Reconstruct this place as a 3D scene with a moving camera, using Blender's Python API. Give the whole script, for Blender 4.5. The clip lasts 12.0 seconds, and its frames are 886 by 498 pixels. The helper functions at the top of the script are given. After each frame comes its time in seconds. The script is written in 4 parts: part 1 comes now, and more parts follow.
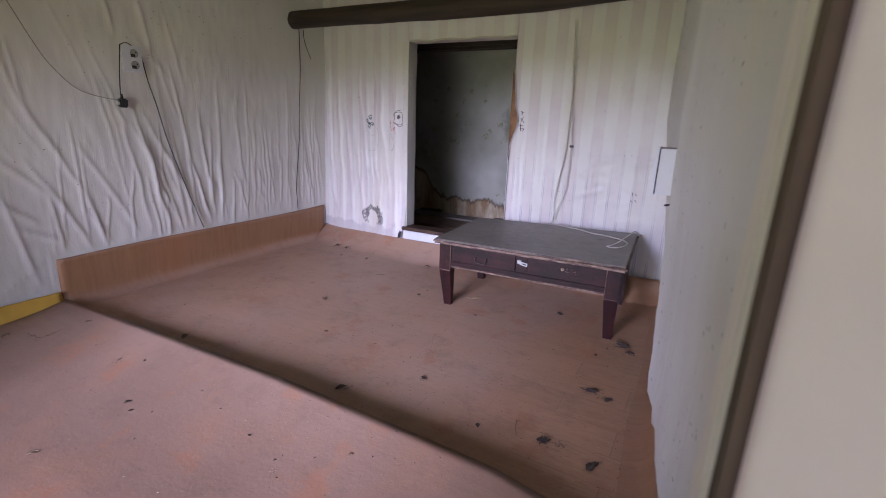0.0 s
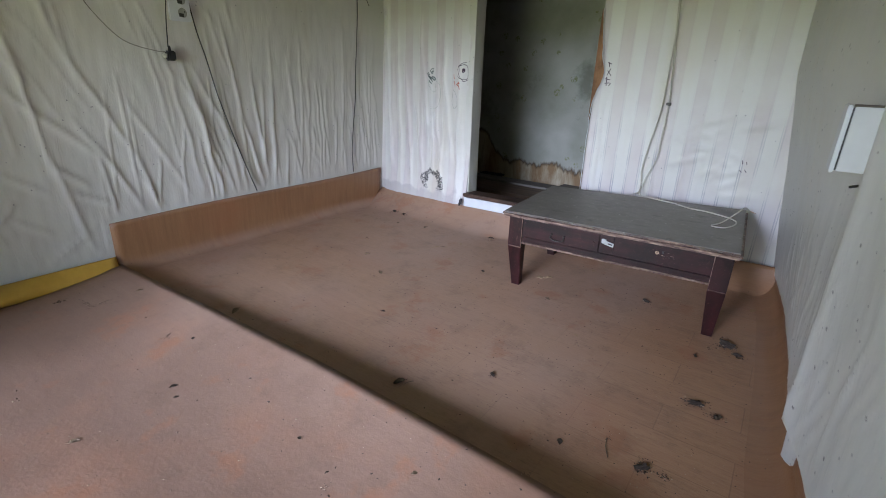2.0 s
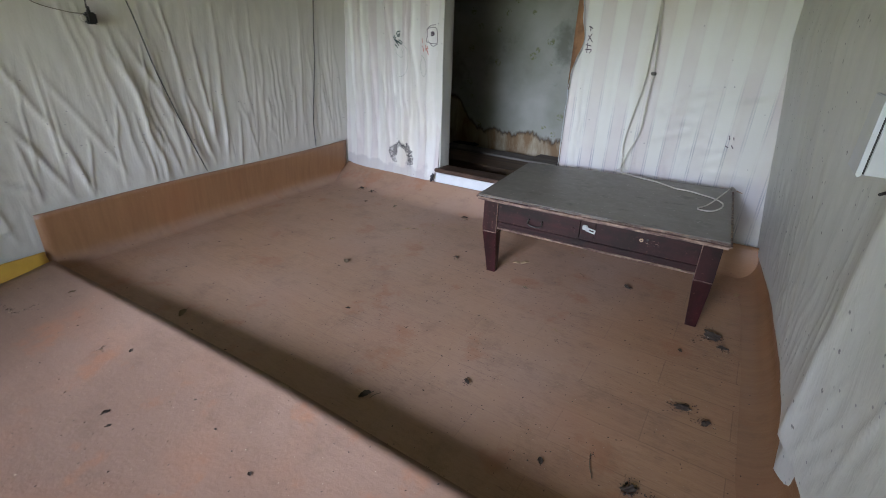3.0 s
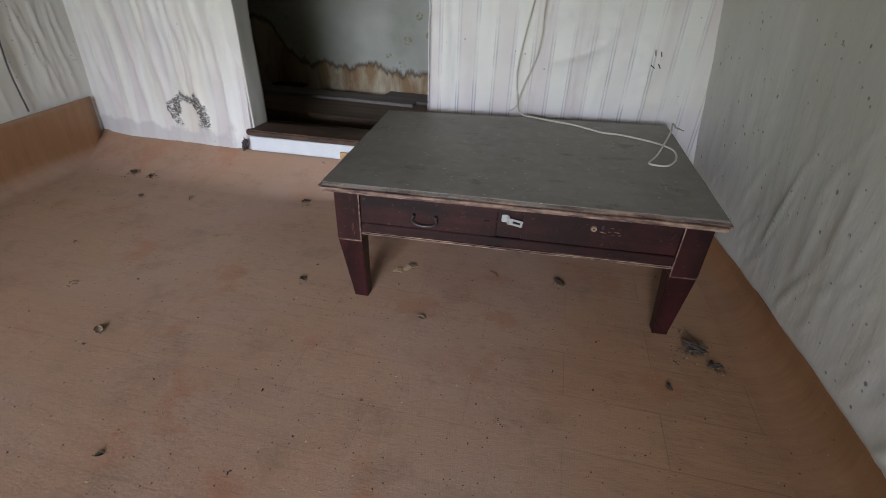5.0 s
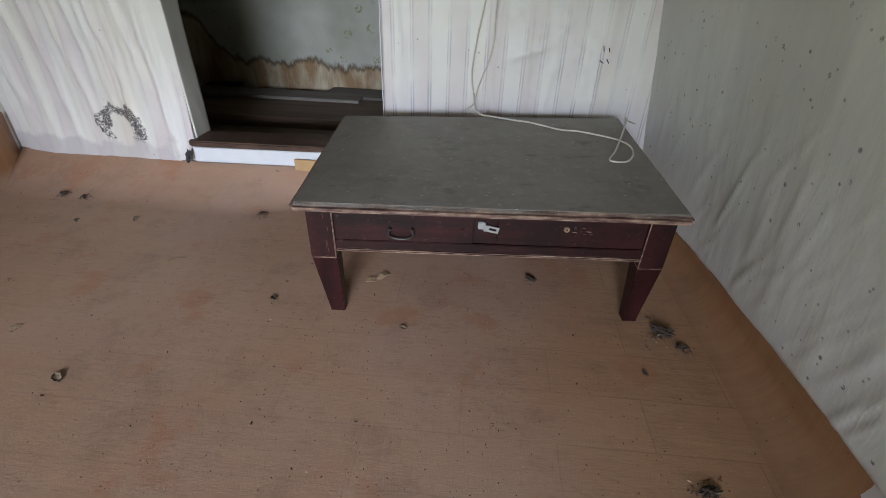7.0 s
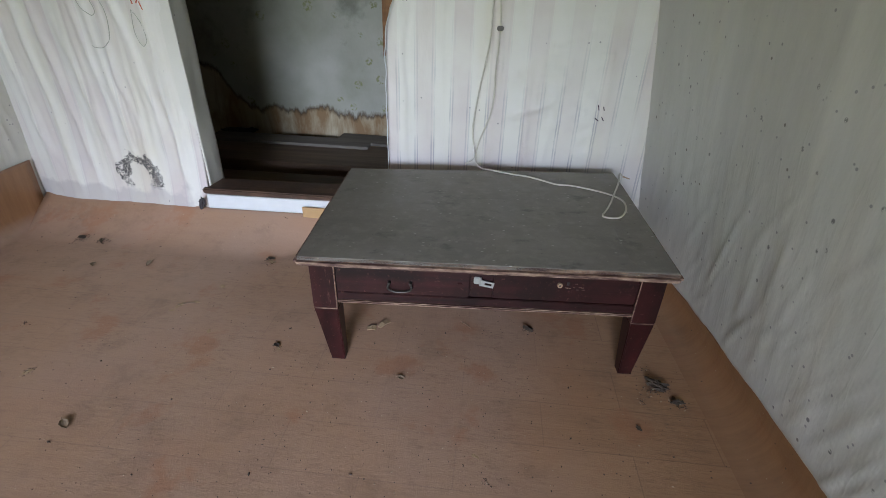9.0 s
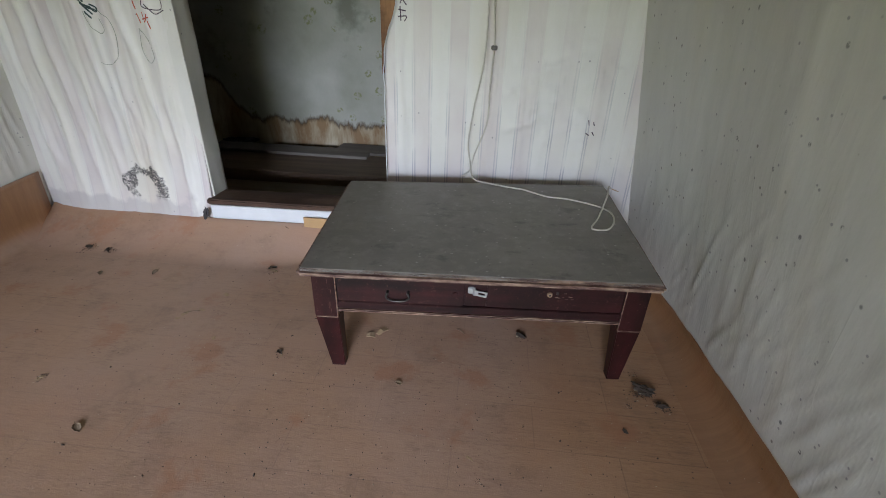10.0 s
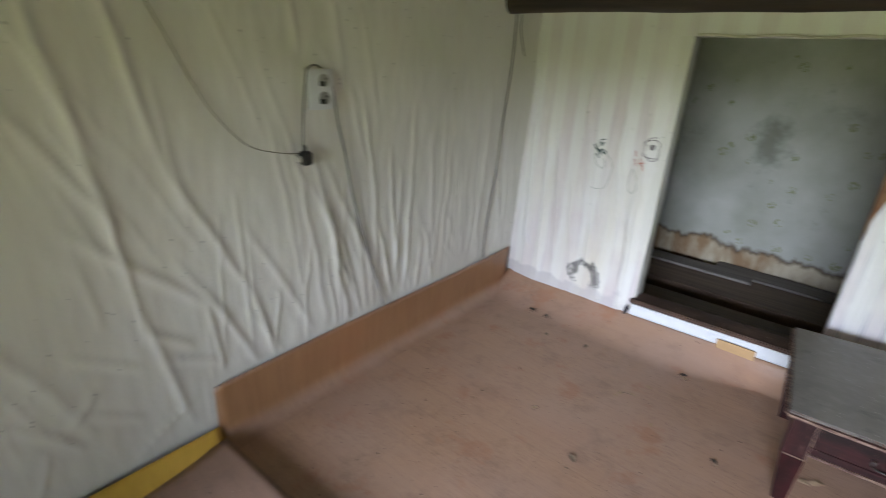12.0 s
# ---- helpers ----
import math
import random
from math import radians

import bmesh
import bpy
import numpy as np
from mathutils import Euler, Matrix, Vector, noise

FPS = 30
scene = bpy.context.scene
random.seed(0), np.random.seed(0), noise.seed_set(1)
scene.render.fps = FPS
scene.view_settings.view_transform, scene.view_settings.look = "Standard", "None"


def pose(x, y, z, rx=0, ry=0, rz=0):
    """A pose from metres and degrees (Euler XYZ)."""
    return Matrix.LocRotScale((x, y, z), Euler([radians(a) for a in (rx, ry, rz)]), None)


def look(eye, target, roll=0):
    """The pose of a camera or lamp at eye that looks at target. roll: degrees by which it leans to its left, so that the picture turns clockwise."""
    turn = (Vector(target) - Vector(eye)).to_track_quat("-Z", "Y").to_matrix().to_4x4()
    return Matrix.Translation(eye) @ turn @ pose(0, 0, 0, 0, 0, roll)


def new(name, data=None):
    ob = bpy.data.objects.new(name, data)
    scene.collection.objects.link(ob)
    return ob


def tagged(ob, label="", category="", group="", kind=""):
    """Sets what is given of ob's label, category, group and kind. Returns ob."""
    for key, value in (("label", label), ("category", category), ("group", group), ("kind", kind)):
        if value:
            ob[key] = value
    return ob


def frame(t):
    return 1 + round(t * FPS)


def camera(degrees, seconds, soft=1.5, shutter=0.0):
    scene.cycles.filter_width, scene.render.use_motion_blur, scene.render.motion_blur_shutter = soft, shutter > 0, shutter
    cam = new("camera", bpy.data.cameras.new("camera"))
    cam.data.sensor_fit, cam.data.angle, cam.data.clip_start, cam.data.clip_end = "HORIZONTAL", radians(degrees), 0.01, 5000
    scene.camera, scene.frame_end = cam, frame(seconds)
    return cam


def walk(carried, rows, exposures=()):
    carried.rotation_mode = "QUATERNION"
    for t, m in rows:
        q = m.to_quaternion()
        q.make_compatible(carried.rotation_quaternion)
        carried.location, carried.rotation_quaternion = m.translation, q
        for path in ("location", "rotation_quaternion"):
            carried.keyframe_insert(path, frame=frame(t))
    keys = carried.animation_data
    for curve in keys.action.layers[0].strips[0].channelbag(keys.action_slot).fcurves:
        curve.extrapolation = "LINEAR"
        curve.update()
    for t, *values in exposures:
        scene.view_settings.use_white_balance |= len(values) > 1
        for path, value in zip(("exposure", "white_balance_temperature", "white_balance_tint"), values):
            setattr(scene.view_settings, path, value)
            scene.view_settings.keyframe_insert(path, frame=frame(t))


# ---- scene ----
cam = camera(86.7, 12.0, soft=0.6, shutter=0.3)
PATH = [
    (0, (2.895, -3.106, 1.069), (1.961, -1.422, 0.528), 2.1),
    (0.5, (2.78, -3.027, 1.013), (1.798, -1.378, 0.45), 1.9),
    (1, (2.736, -3.002, 1.018), (1.725, -1.375, 0.442), 1.9),
    (1.5, (2.722, -2.996, 1.045), (1.676, -1.409, 0.421), 2.0),
    (2, (2.668, -2.899, 1.046), (1.585, -1.373, 0.339), 1.8),
    (2.5, (2.613, -2.777, 1.058), (1.544, -1.282, 0.269), 1.8),
    (3, (2.567, -2.71, 1.089), (1.607, -1.175, 0.239), 2.0),
    (3.5, (2.419, -2.536, 1.065), (1.624, -0.953, 0.135), 1.7),
    (3.7, (2.344, -2.426, 1.07), (1.647, -0.846, 0.062), 1.4),
    (5.3, (2.148, -1.885, 0.907), (1.847, -0.229, -0.172), 1.9),
    (5.5, (2.134, -1.881, 0.905), (1.869, -0.228, -0.19), 1.7),
    (6, (2.085, -1.895, 0.931), (1.89, -0.251, -0.191), 1.7),
    (6.5, (2.08, -1.888, 0.969), (1.925, -0.248, -0.166), 1.7),
    (7, (2.066, -1.899, 0.987), (1.948, -0.243, -0.128), 1.9),
    (9, (2.097, -1.909, 1.062), (1.931, -0.181, 0.069), 1.8),
    (9.5, (2.103, -1.924, 1.071), (1.93, -0.195, 0.081), 1.8),
    (10, (2.109, -1.958, 1.113), (1.948, -0.219, 0.138), 1.9),
    (10.5, (2.056, -2.04, 1.233), (1.837, -0.278, 0.314), 2.0),
    (11, (1.962, -2.184, 1.333), (1.555, -0.412, 0.499), 2.3),
    (11.5, (1.824, -2.379, 1.404), (1.023, -0.715, 0.635), 2.4),
    (12, (1.486, -2.606, 1.439), (0.316, -1.17, 0.686), 2.9),
]
walk(cam, [(t, look(eye, target, roll)) for t, eye, target, roll in PATH], exposures=[(0, 2.68, 6050, 46), (2, 2.68, 6050, 23), (5.5, 2.38, 6700, 21), (7, 2.5, 6600, 20), (9, 2.6, 6400, 19), (10.5, 2.5, 6550, 20), (12, 2.8, 6350, 20)])

# ---------------------------------------------------------------- world and light
world = bpy.data.worlds.new("world")
scene.world = world
world.use_nodes = True
wn = world.node_tree
sky = wn.nodes.new("ShaderNodeTexSky")
sky.sky_type = "NISHITA"
sky.sun_disc = False
sky.sun_elevation, sky.sun_rotation = radians(48), radians(-20)
wn.nodes["Background"].inputs["Strength"].default_value = 0.085
wn.links.new(sky.outputs[0], wn.nodes["Background"].inputs["Color"])
sun_data = bpy.data.lights.new("sun", "SUN")
sun_data.energy, sun_data.angle, sun_data.color = 5.0, radians(4), (1.0, 0.95, 0.88)
sun = new("sun", sun_data)
sun.matrix_world = look((2.0, 8.0, 12.0), (1.0, -1.0, 0.0))
# daylight of the low open sky before the front door
day_data = bpy.data.lights.new("daylight", "AREA")
day_data.shape, day_data.size, day_data.size_y = "RECTANGLE", 2.4, 1.8
day_data.energy, day_data.color = 160.0, (0.75, 0.865, 1.0)
day = new("daylight", day_data)
day.matrix_world = look((1.95, -8.0, 2.25), (1.6, 0.0, 0.5))
# added greenish area lamp, stands in for light bounced off the yard
yard_fill_data = bpy.data.lights.new("yard_bounce_fill", "AREA")
yard_fill_data.shape, yard_fill_data.size, yard_fill_data.size_y = "RECTANGLE", 3.0, 2.0
yard_fill_data.energy, yard_fill_data.color = 17.0, (0.88, 1.0, 0.48)
yard = new("yard_bounce_fill", yard_fill_data)
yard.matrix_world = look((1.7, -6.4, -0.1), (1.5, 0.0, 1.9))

# ---------------------------------------------------------------- node helpers


def material(name, rough=0.8, metal=0.0):
    m = bpy.data.materials.new(name)
    m.use_nodes = True
    b = m.node_tree.nodes["Principled BSDF"]
    b.inputs["Roughness"].default_value, b.inputs["Metallic"].default_value = rough, metal
    return m, m.node_tree, b


def node(tree, kind, **values):
    n = tree.nodes.new(kind)
    for key, value in values.items():
        n.inputs[key.replace("_", " ")].default_value = value
    return n


def coords(tree, scale=(1, 1, 1), rot=(0, 0, 0), offset=(0, 0, 0)):
    c = tree.nodes.new("ShaderNodeTexCoord")
    m = node(tree, "ShaderNodeMapping", Scale=scale, Rotation=rot, Location=offset)
    tree.links.new(c.outputs["Object"], m.inputs["Vector"])
    return m.outputs[0]


def noise_tex(tree, vec, scale, detail=4.0, rough=0.55, distortion=0.0):
    n = node(tree, "ShaderNodeTexNoise", Scale=scale, Detail=detail, Roughness=rough, Distortion=distortion)
    tree.links.new(vec, n.inputs["Vector"])
    return n.outputs["Fac"]


def ramp(tree, fac, low, high, a=0.0, b=1.0):
    r = node(tree, "ShaderNodeMapRange", From_Min=low, From_Max=high, To_Min=a, To_Max=b)
    tree.links.new(fac, r.inputs["Value"])
    return r.outputs[0]


def mix(tree, fac, a, b, how="MIX"):
    m = tree.nodes.new("ShaderNodeMix")
    m.data_type, m.blend_type = "RGBA", how
    for value, spot in ((fac, 0), (a, 6), (b, 7)):
        if isinstance(value, bpy.types.NodeSocket):
            tree.links.new(value, m.inputs[spot])
        else:
            m.inputs[spot].default_value = value if spot == 0 else (*value, 1)
    return m.outputs[2]


def calc(tree, how, a, b=0.0):
    m = tree.nodes.new("ShaderNodeMath")
    m.operation = how
    for value, spot in ((a, 0), (b, 1)):
        if isinstance(value, bpy.types.NodeSocket):
            tree.links.new(value, m.inputs[spot])
        else:
            m.inputs[spot].default_value = value
    return m.outputs[0]


def bump(tree, shader, height, strength, distance=0.01):
    b = node(tree, "ShaderNodeBump", Strength=strength, Distance=distance)
    tree.links.new(height, b.inputs["Height"])
    tree.links.new(b.outputs[0], shader.inputs["Normal"])


def axis_of(tree, vec, which):
    s = tree.nodes.new("ShaderNodeSeparateXYZ")
    tree.links.new(vec, s.inputs[0])
    return s.outputs[which]


def speck_mask(tree, vec, scale, size, chance):
    """Sparse small specks: cells of a Voronoi whose centre is near and whose colour is in the chosen share."""
    v = node(tree, "ShaderNodeTexVoronoi", Scale=scale)
    tree.links.new(vec, v.inputs["Vector"])
    near = ramp(tree, v.outputs["Distance"], size, size * 0.6)
    pick = calc(tree, "LESS_THAN", axis_of(tree, v.outputs["Color"], 0), chance)
    return calc(tree, "MULTIPLY", near, pick)


# ---------------------------------------------------------------- materials


def wallpaper(name, base, tint, stripe_axis=None, stripe=(0.5, 0.45, 0.46), specks=0.35):
    m, t, b = material(name, 0.46)
    v = coords(t)
    col = mix(t, ramp(t, noise_tex(t, v, 1.6, 5), 0.35, 0.7), base, tint)
    col = mix(t, ramp(t, noise_tex(t, coords(t, (9, 9, 0.8)), 1.0, 4), 0.5, 0.8, 0, 0.35), col, (0.60, 0.55, 0.46))
    if stripe_axis is not None:
        s = axis_of(t, coords(t), stripe_axis)
        wave = calc(t, "FRACT", calc(t, "MULTIPLY", s, 7.0))
        band = calc(t, "MULTIPLY", calc(t, "GREATER_THAN", wave, 0.5), ramp(t, noise_tex(t, v, 2.2, 4), 0.36, 0.64, 0.05, 0.8))
        col = mix(t, band, col, stripe)
        print_left = calc(t, "MULTIPLY", ramp(t, noise_tex(t, v, 4.5, 5), 0.4, 0.58, 0.05, 0.7), ramp(t, axis_of(t, v, 2), 0.55, 0.95, 1.0, 0.12))
        print_left = calc(t, "MULTIPLY", print_left, ramp(t, s, 0.9, 1.6, 0.25, 1.0))
        for place in (0.47, 0.54, 0.95, 0.025):
            line = calc(t, "LESS_THAN", calc(t, "ABSOLUTE", calc(t, "SUBTRACT", wave, place)), 0.018)
            col = mix(t, calc(t, "MULTIPLY", line, print_left), col, (0.30, 0.31, 0.36))
    if stripe_axis is not None:
        x, z = axis_of(t, v, 0), axis_of(t, v, 2)
        col = mix(t, ramp(t, noise_tex(t, coords(t, (3, 3, 0.9)), 1.0, 4), 0.5, 0.75, 0, 0.4), col, (0.56, 0.50, 0.36))
        # grey tide mark along the foot and a ring of black mould above it
        tide = calc(t, "MULTIPLY", ramp(t, calc(t, "ADD", z, ramp(t, noise_tex(t, v, 9, 4), 0.3, 0.7, -0.05, 0.05)), 0.19, 0.16), ramp(t, x, 0.86, 0.7))
        col = mix(t, calc(t, "MULTIPLY", tide, 0.5), col, (0.36, 0.34, 0.36))
        dx, dz = calc(t, "SUBTRACT", x, 0.497), calc(t, "SUBTRACT", z, 0.238)
        r = calc(t, "SQRT", calc(t, "ADD", calc(t, "MULTIPLY", dx, dx), calc(t, "MULTIPLY", calc(t, "MULTIPLY", dz, dz), 0.75)))
        r = calc(t, "ADD", r, ramp(t, noise_tex(t, v, 11, 3), 0.25, 0.75, -0.035, 0.035))
        ring = calc(t, "MULTIPLY", ramp(t, calc(t, "ABSOLUTE", calc(t, "SUBTRACT", r, 0.078)), 0.018, 0.036, 1, 0), ramp(t, z, 0.17, 0.22))
        wisps = ramp(t, noise_tex(t, coords(t, (1, 1, 2.2)), 60, 3, 0.6, 2.5), 0.40, 0.52, 0.2, 1.0)
        ring = calc(t, "MULTIPLY", calc(t, "MULTIPLY", ring, wisps), ramp(t, noise_tex(t, v, 55, 5, 0.75, 1.0), 0.40, 0.50))
        col = mix(t, ramp(t, ring, 0.15, 0.5, 0.0, 0.97), col, (0.03, 0.027, 0.03))
    col = mix(t, calc(t, "MULTIPLY", speck_mask(t, v, 26, 0.11, specks), 0.6), col, (0.12, 0.12, 0.15))
    col = mix(t, calc(t, "MULTIPLY", speck_mask(t, v, 11, 0.06, specks * 0.7), 0.8), col, (0.10, 0.08, 0.07))
    if specks > 0.5:
        torn = calc(t, "ADD", axis_of(t, v, 2), ramp(t, noise_tex(t, v, 3, 3), 0.3, 0.7, -0.3, 0.3))
        spots = calc(t, "MULTIPLY", speck_mask(t, coords(t, (1.1, 1.1, 0.9), offset=(3.1, 1.7, 0.4)), 19, 0.125, 0.6), ramp(t, noise_tex(t, v, 130, 2), 0.35, 0.5))
        col = mix(t, calc(t, "MULTIPLY", spots, ramp(t, torn, 0.0, 1.2, 0.85, 0.6)), col, (0.05, 0.05, 0.06))
    t.links.new(col, b.inputs["Base Color"])
    crease = ramp(t, calc(t, "ABSOLUTE", calc(t, "SUBTRACT", noise_tex(t, coords(t, (11, 11, 3.2)), 1.0, 4, 0.5, 0.6), 0.5)), 0.0, 0.06, 1.0, 0.0)
    h = calc(t, "ADD", calc(t, "MULTIPLY", noise_tex(t, v, 60, 3), 0.3), calc(t, "MULTIPLY", noise_tex(t, coords(t, (14, 14, 3)), 1.0, 4), 2.0))
    bump(t, b, calc(t, "ADD", h, calc(t, "MULTIPLY", crease, 0.15)), 0.22, 0.006)
    return m


def vinyl(name, dark, light, dusty=1.0, grid=True, grain_depth=1.0):
    """Old printed floor vinyl with the look of oiled wood strips; dust lies where it faces up."""
    m, t, b = material(name, 0.5)
    v = coords(t)
    grain = noise_tex(t, coords(t, (3.0, 30, 3)), 1.0, 7, 0.68)
    col = mix(t, ramp(t, grain, 0.25, 0.75), dark, light)
    fine = noise_tex(t, coords(t, (9, 190, 9)), 1.0, 3, 0.6)
    col = mix(t, ramp(t, fine, 0.5, 0.75, 0, 0.5 * grain_depth), col, tuple(0.5 * c for c in dark))
    if grid:
        bricks = node(t, "ShaderNodeTexBrick", Scale=1.0, Mortar_Size=0.0017, Color1=(0, 0, 0, 1), Color2=(1, 1, 1, 1), Mortar=(0.2, 0.2, 0.2, 1))
        bricks.inputs["Brick Width"].default_value, bricks.inputs["Row Height"].default_value = 0.46, 0.152
        t.links.new(v, bricks.inputs["Vector"])
        col = mix(t, ramp(t, axis_of(t, bricks.outputs["Color"], 0), 0, 1, 0.0, 0.35), col, tuple(1.15 * c for c in light))
        col = mix(t, calc(t, "MULTIPLY", bricks.outputs["Fac"], 0.36), col, tuple(0.4 * c for c in dark))
    col = mix(t, ramp(t, noise_tex(t, v, 2.4, 5), 0.52, 0.74, 0, 0.5), col, (0.32, 0.125, 0.055))
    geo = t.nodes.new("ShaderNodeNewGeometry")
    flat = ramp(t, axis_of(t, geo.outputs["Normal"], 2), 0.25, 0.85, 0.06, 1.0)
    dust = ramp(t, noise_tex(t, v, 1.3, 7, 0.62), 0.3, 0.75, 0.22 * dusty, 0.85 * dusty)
    # dust thins towards the right wall, which darkens the floor there
    dust_by_x = ramp(t, axis_of(t, v, 0), 2.2, 2.65, 1.0, 0.2)
    dust = calc(t, "MULTIPLY", calc(t, "MULTIPLY", dust, flat), dust_by_x)
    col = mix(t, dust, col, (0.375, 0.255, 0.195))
    smear = calc(t, "MULTIPLY", ramp(t, noise_tex(t, v, 6.0, 8, 0.72), 0.52, 0.74, 0, 0.5), flat)
    col = mix(t, smear, col, (0.125, 0.078, 0.053))
    worn = noise_tex(t, coords(t, (26, 120, 26)), 1.0, 7, 0.75, 0.8)
    rubbed = calc(t, "MULTIPLY", ramp(t, noise_tex(t, v, 4.4, 5), 0.4, 0.65, 0.25, 1.0), flat)
    col = mix(t, calc(t, "MULTIPLY", ramp(t, worn, 0.5, 0.7, 0, 0.5 * grain_depth), rubbed), col, (0.095, 0.056, 0.037))
    col = mix(t, calc(t, "MULTIPLY", ramp(t, worn, 0.48, 0.3, 0, 0.34 * grain_depth), rubbed), col, (0.37, 0.255, 0.17))
    rust = calc(t, "MULTIPLY", ramp(t, noise_tex(t, v, 4.6, 6, 0.6), 0.58, 0.66, 0, 0.5), flat)
    col = mix(t, rust, col, (0.31, 0.13, 0.065))
    col = mix(t, calc(t, "MULTIPLY", speck_mask(t, v, 34, 0.10, 0.3), 0.8), col, (0.06, 0.04, 0.03))
    col = mix(t, calc(t, "MULTIPLY", speck_mask(t, v, 60, 0.10, 0.14), 0.8), col, (0.5, 0.42, 0.32))
    t.links.new(col, b.inputs["Base Color"])
    if not grid and dusty < 1.0:
        dx, dy = calc(t, "SUBTRACT", axis_of(t, v, 0), 1.90), calc(t, "SUBTRACT", axis_of(t, v, 1), -2.315)
        far = calc(t, "SQRT", calc(t, "ADD", calc(t, "MULTIPLY", dx, dx), calc(t, "MULTIPLY", dy, dy)))
        far = calc(t, "ADD", far, ramp(t, noise_tex(t, v, 26, 4), 0.3, 0.7, -0.018, 0.018))
        col = mix(t, ramp(t, far, 0.044, 0.036, 0.0, 0.6), col, (0.085, 0.05, 0.035))
        col = mix(t, ramp(t, noise_tex(t, v, 1.7, 4, 0.5), 0.42, 0.66, 0.0, 0.55), col, (0.135, 0.105, 0.098))
    t.links.new(ramp(t, dust, 0.0, 0.6, 0.34, 0.58), b.inputs["Roughness"])
    relief = calc(t, "ADD", noise_tex(t, v, 90, 2), calc(t, "MULTIPLY", noise_tex(t, v, 5, 3), 4))
    relief = calc(t, "ADD", relief, calc(t, "MULTIPLY", worn, 1.3 * grain_depth))
    bump(t, b, calc(t, "ADD", relief, calc(t, "MULTIPLY", noise_tex(t, v, 230, 3, 0.7), 1.8 * grain_depth)), 0.2, 0.004)
    return m


def wood(name, dark, light, rough=0.55, along=0, wear=None, scale=1.0):
    m, t, b = material(name, rough)
    stretch = [24 * scale] * 3
    stretch[along] = 1.6 * scale
    g = noise_tex(t, coords(t, stretch), 1.0, 6, 0.6, 0.4)
    col = mix(t, ramp(t, g, 0.3, 0.7), dark, light)
    if wear:
        grimy = ramp(t, noise_tex(t, coords(t), 7, 5, 0.65), 0.42, 0.62, 0, 0.75)
        col = mix(t, grimy, col, tuple(0.7 * c for c in dark))
        col = mix(t, ramp(t, noise_tex(t, coords(t), 85, 6, 0.75), 0.60, 0.71, 0, 0.55), col, wear)
        scratch = [70] * 3
        scratch[along] = 9
        col = mix(t, ramp(t, noise_tex(t, coords(t, scratch), 1.0, 5, 0.7), 0.66, 0.72, 0, 0.6), col, wear)
    t.links.new(col, b.inputs["Base Color"])
    bump(t, b, g, 0.25, 0.003)
    return m


def plain(name, colour, rough=0.6, metal=0.0, vary=0.25, scale=18):
    m, t, b = material(name, rough, metal)
    col = mix(t, ramp(t, noise_tex(t, coords(t), scale, 5), 0.35, 0.75, 0, vary), colour, tuple(0.45 * c for c in colour))
    t.links.new(col, b.inputs["Base Color"])
    bump(t, b, noise_tex(t, coords(t), scale * 6, 2), 0.1, 0.002)
    return m


def stained_wall():
    """Flower-print paper above, bare stained plaster below a ragged line."""
    m, t, b = material("stained_paper", 0.8)
    v = coords(t)
    paper = mix(t, ramp(t, noise_tex(t, v, 2.2, 5), 0.35, 0.7), (0.50, 0.505, 0.475), (0.33, 0.335, 0.285))
    fl = node(t, "ShaderNodeTexVoronoi", Scale=6.5)
    t.links.new(v, fl.inputs["Vector"])
    ring = calc(t, "MULTIPLY", ramp(t, fl.outputs["Distance"], 0.24, 0.2), ramp(t, noise_tex(t, v, 70, 2), 0.45, 0.6))
    paper = mix(t, calc(t, "MULTIPLY", ring, 0.8), paper, (0.22, 0.24, 0.09))
    paper = mix(t, ramp(t, noise_tex(t, v, 3.1, 6, 0.7), 0.6, 0.75, 0, 0.6), paper, (0.14, 0.15, 0.11))
    x, z = axis_of(t, v, 0), axis_of(t, v, 2)
    bx, bz = calc(t, "SUBTRACT", x, 1.10), calc(t, "SUBTRACT", z, 1.0)
    br = calc(t, "SQRT", calc(t, "ADD", calc(t, "MULTIPLY", bx, bx), calc(t, "MULTIPLY", calc(t, "MULTIPLY", bz, bz), 0.4)))
    br = calc(t, "ADD", br, ramp(t, noise_tex(t, v, 12, 5), 0.3, 0.7, -0.06, 0.06))
    paper = mix(t, ramp(t, br, 0.03, 0.15, 0.6, 0.0), paper, (0.11, 0.12, 0.08))
    streak = noise_tex(t, coords(t, (6, 1, 1.6)), 1.0, 7, 0.65, 0.5)
    bare = mix(t, ramp(t, streak, 0.38, 0.6), (0.27, 0.17, 0.085), (0.52, 0.46, 0.33))
    edge = calc(t, "ADD", ramp(t, noise_tex(t, coords(t, (7, 1, 2)), 1.0, 8, 0.7), 0.25, 0.75, 0.16, 0.29), ramp(t, x, 0.05, 0.3, 0.26, 0.0))
    edge = calc(t, "ADD", edge, ramp(t, x, 0.9, 1.4, 0.0, -0.06))
    over = calc(t, "SUBTRACT", z, edge)
    rim = ramp(t, calc(t, "ABSOLUTE", over), 0.0, 0.03, 0.9, 0.0)
    col = mix(t, ramp(t, over, -0.004, 0.004), bare, paper)
    col = mix(t, rim, col, (0.09, 0.06, 0.035))
    t.links.new(col, b.inputs["Base Color"])
    bump(t, b, noise_tex(t, v, 30, 5), 0.3, 0.006)
    return m


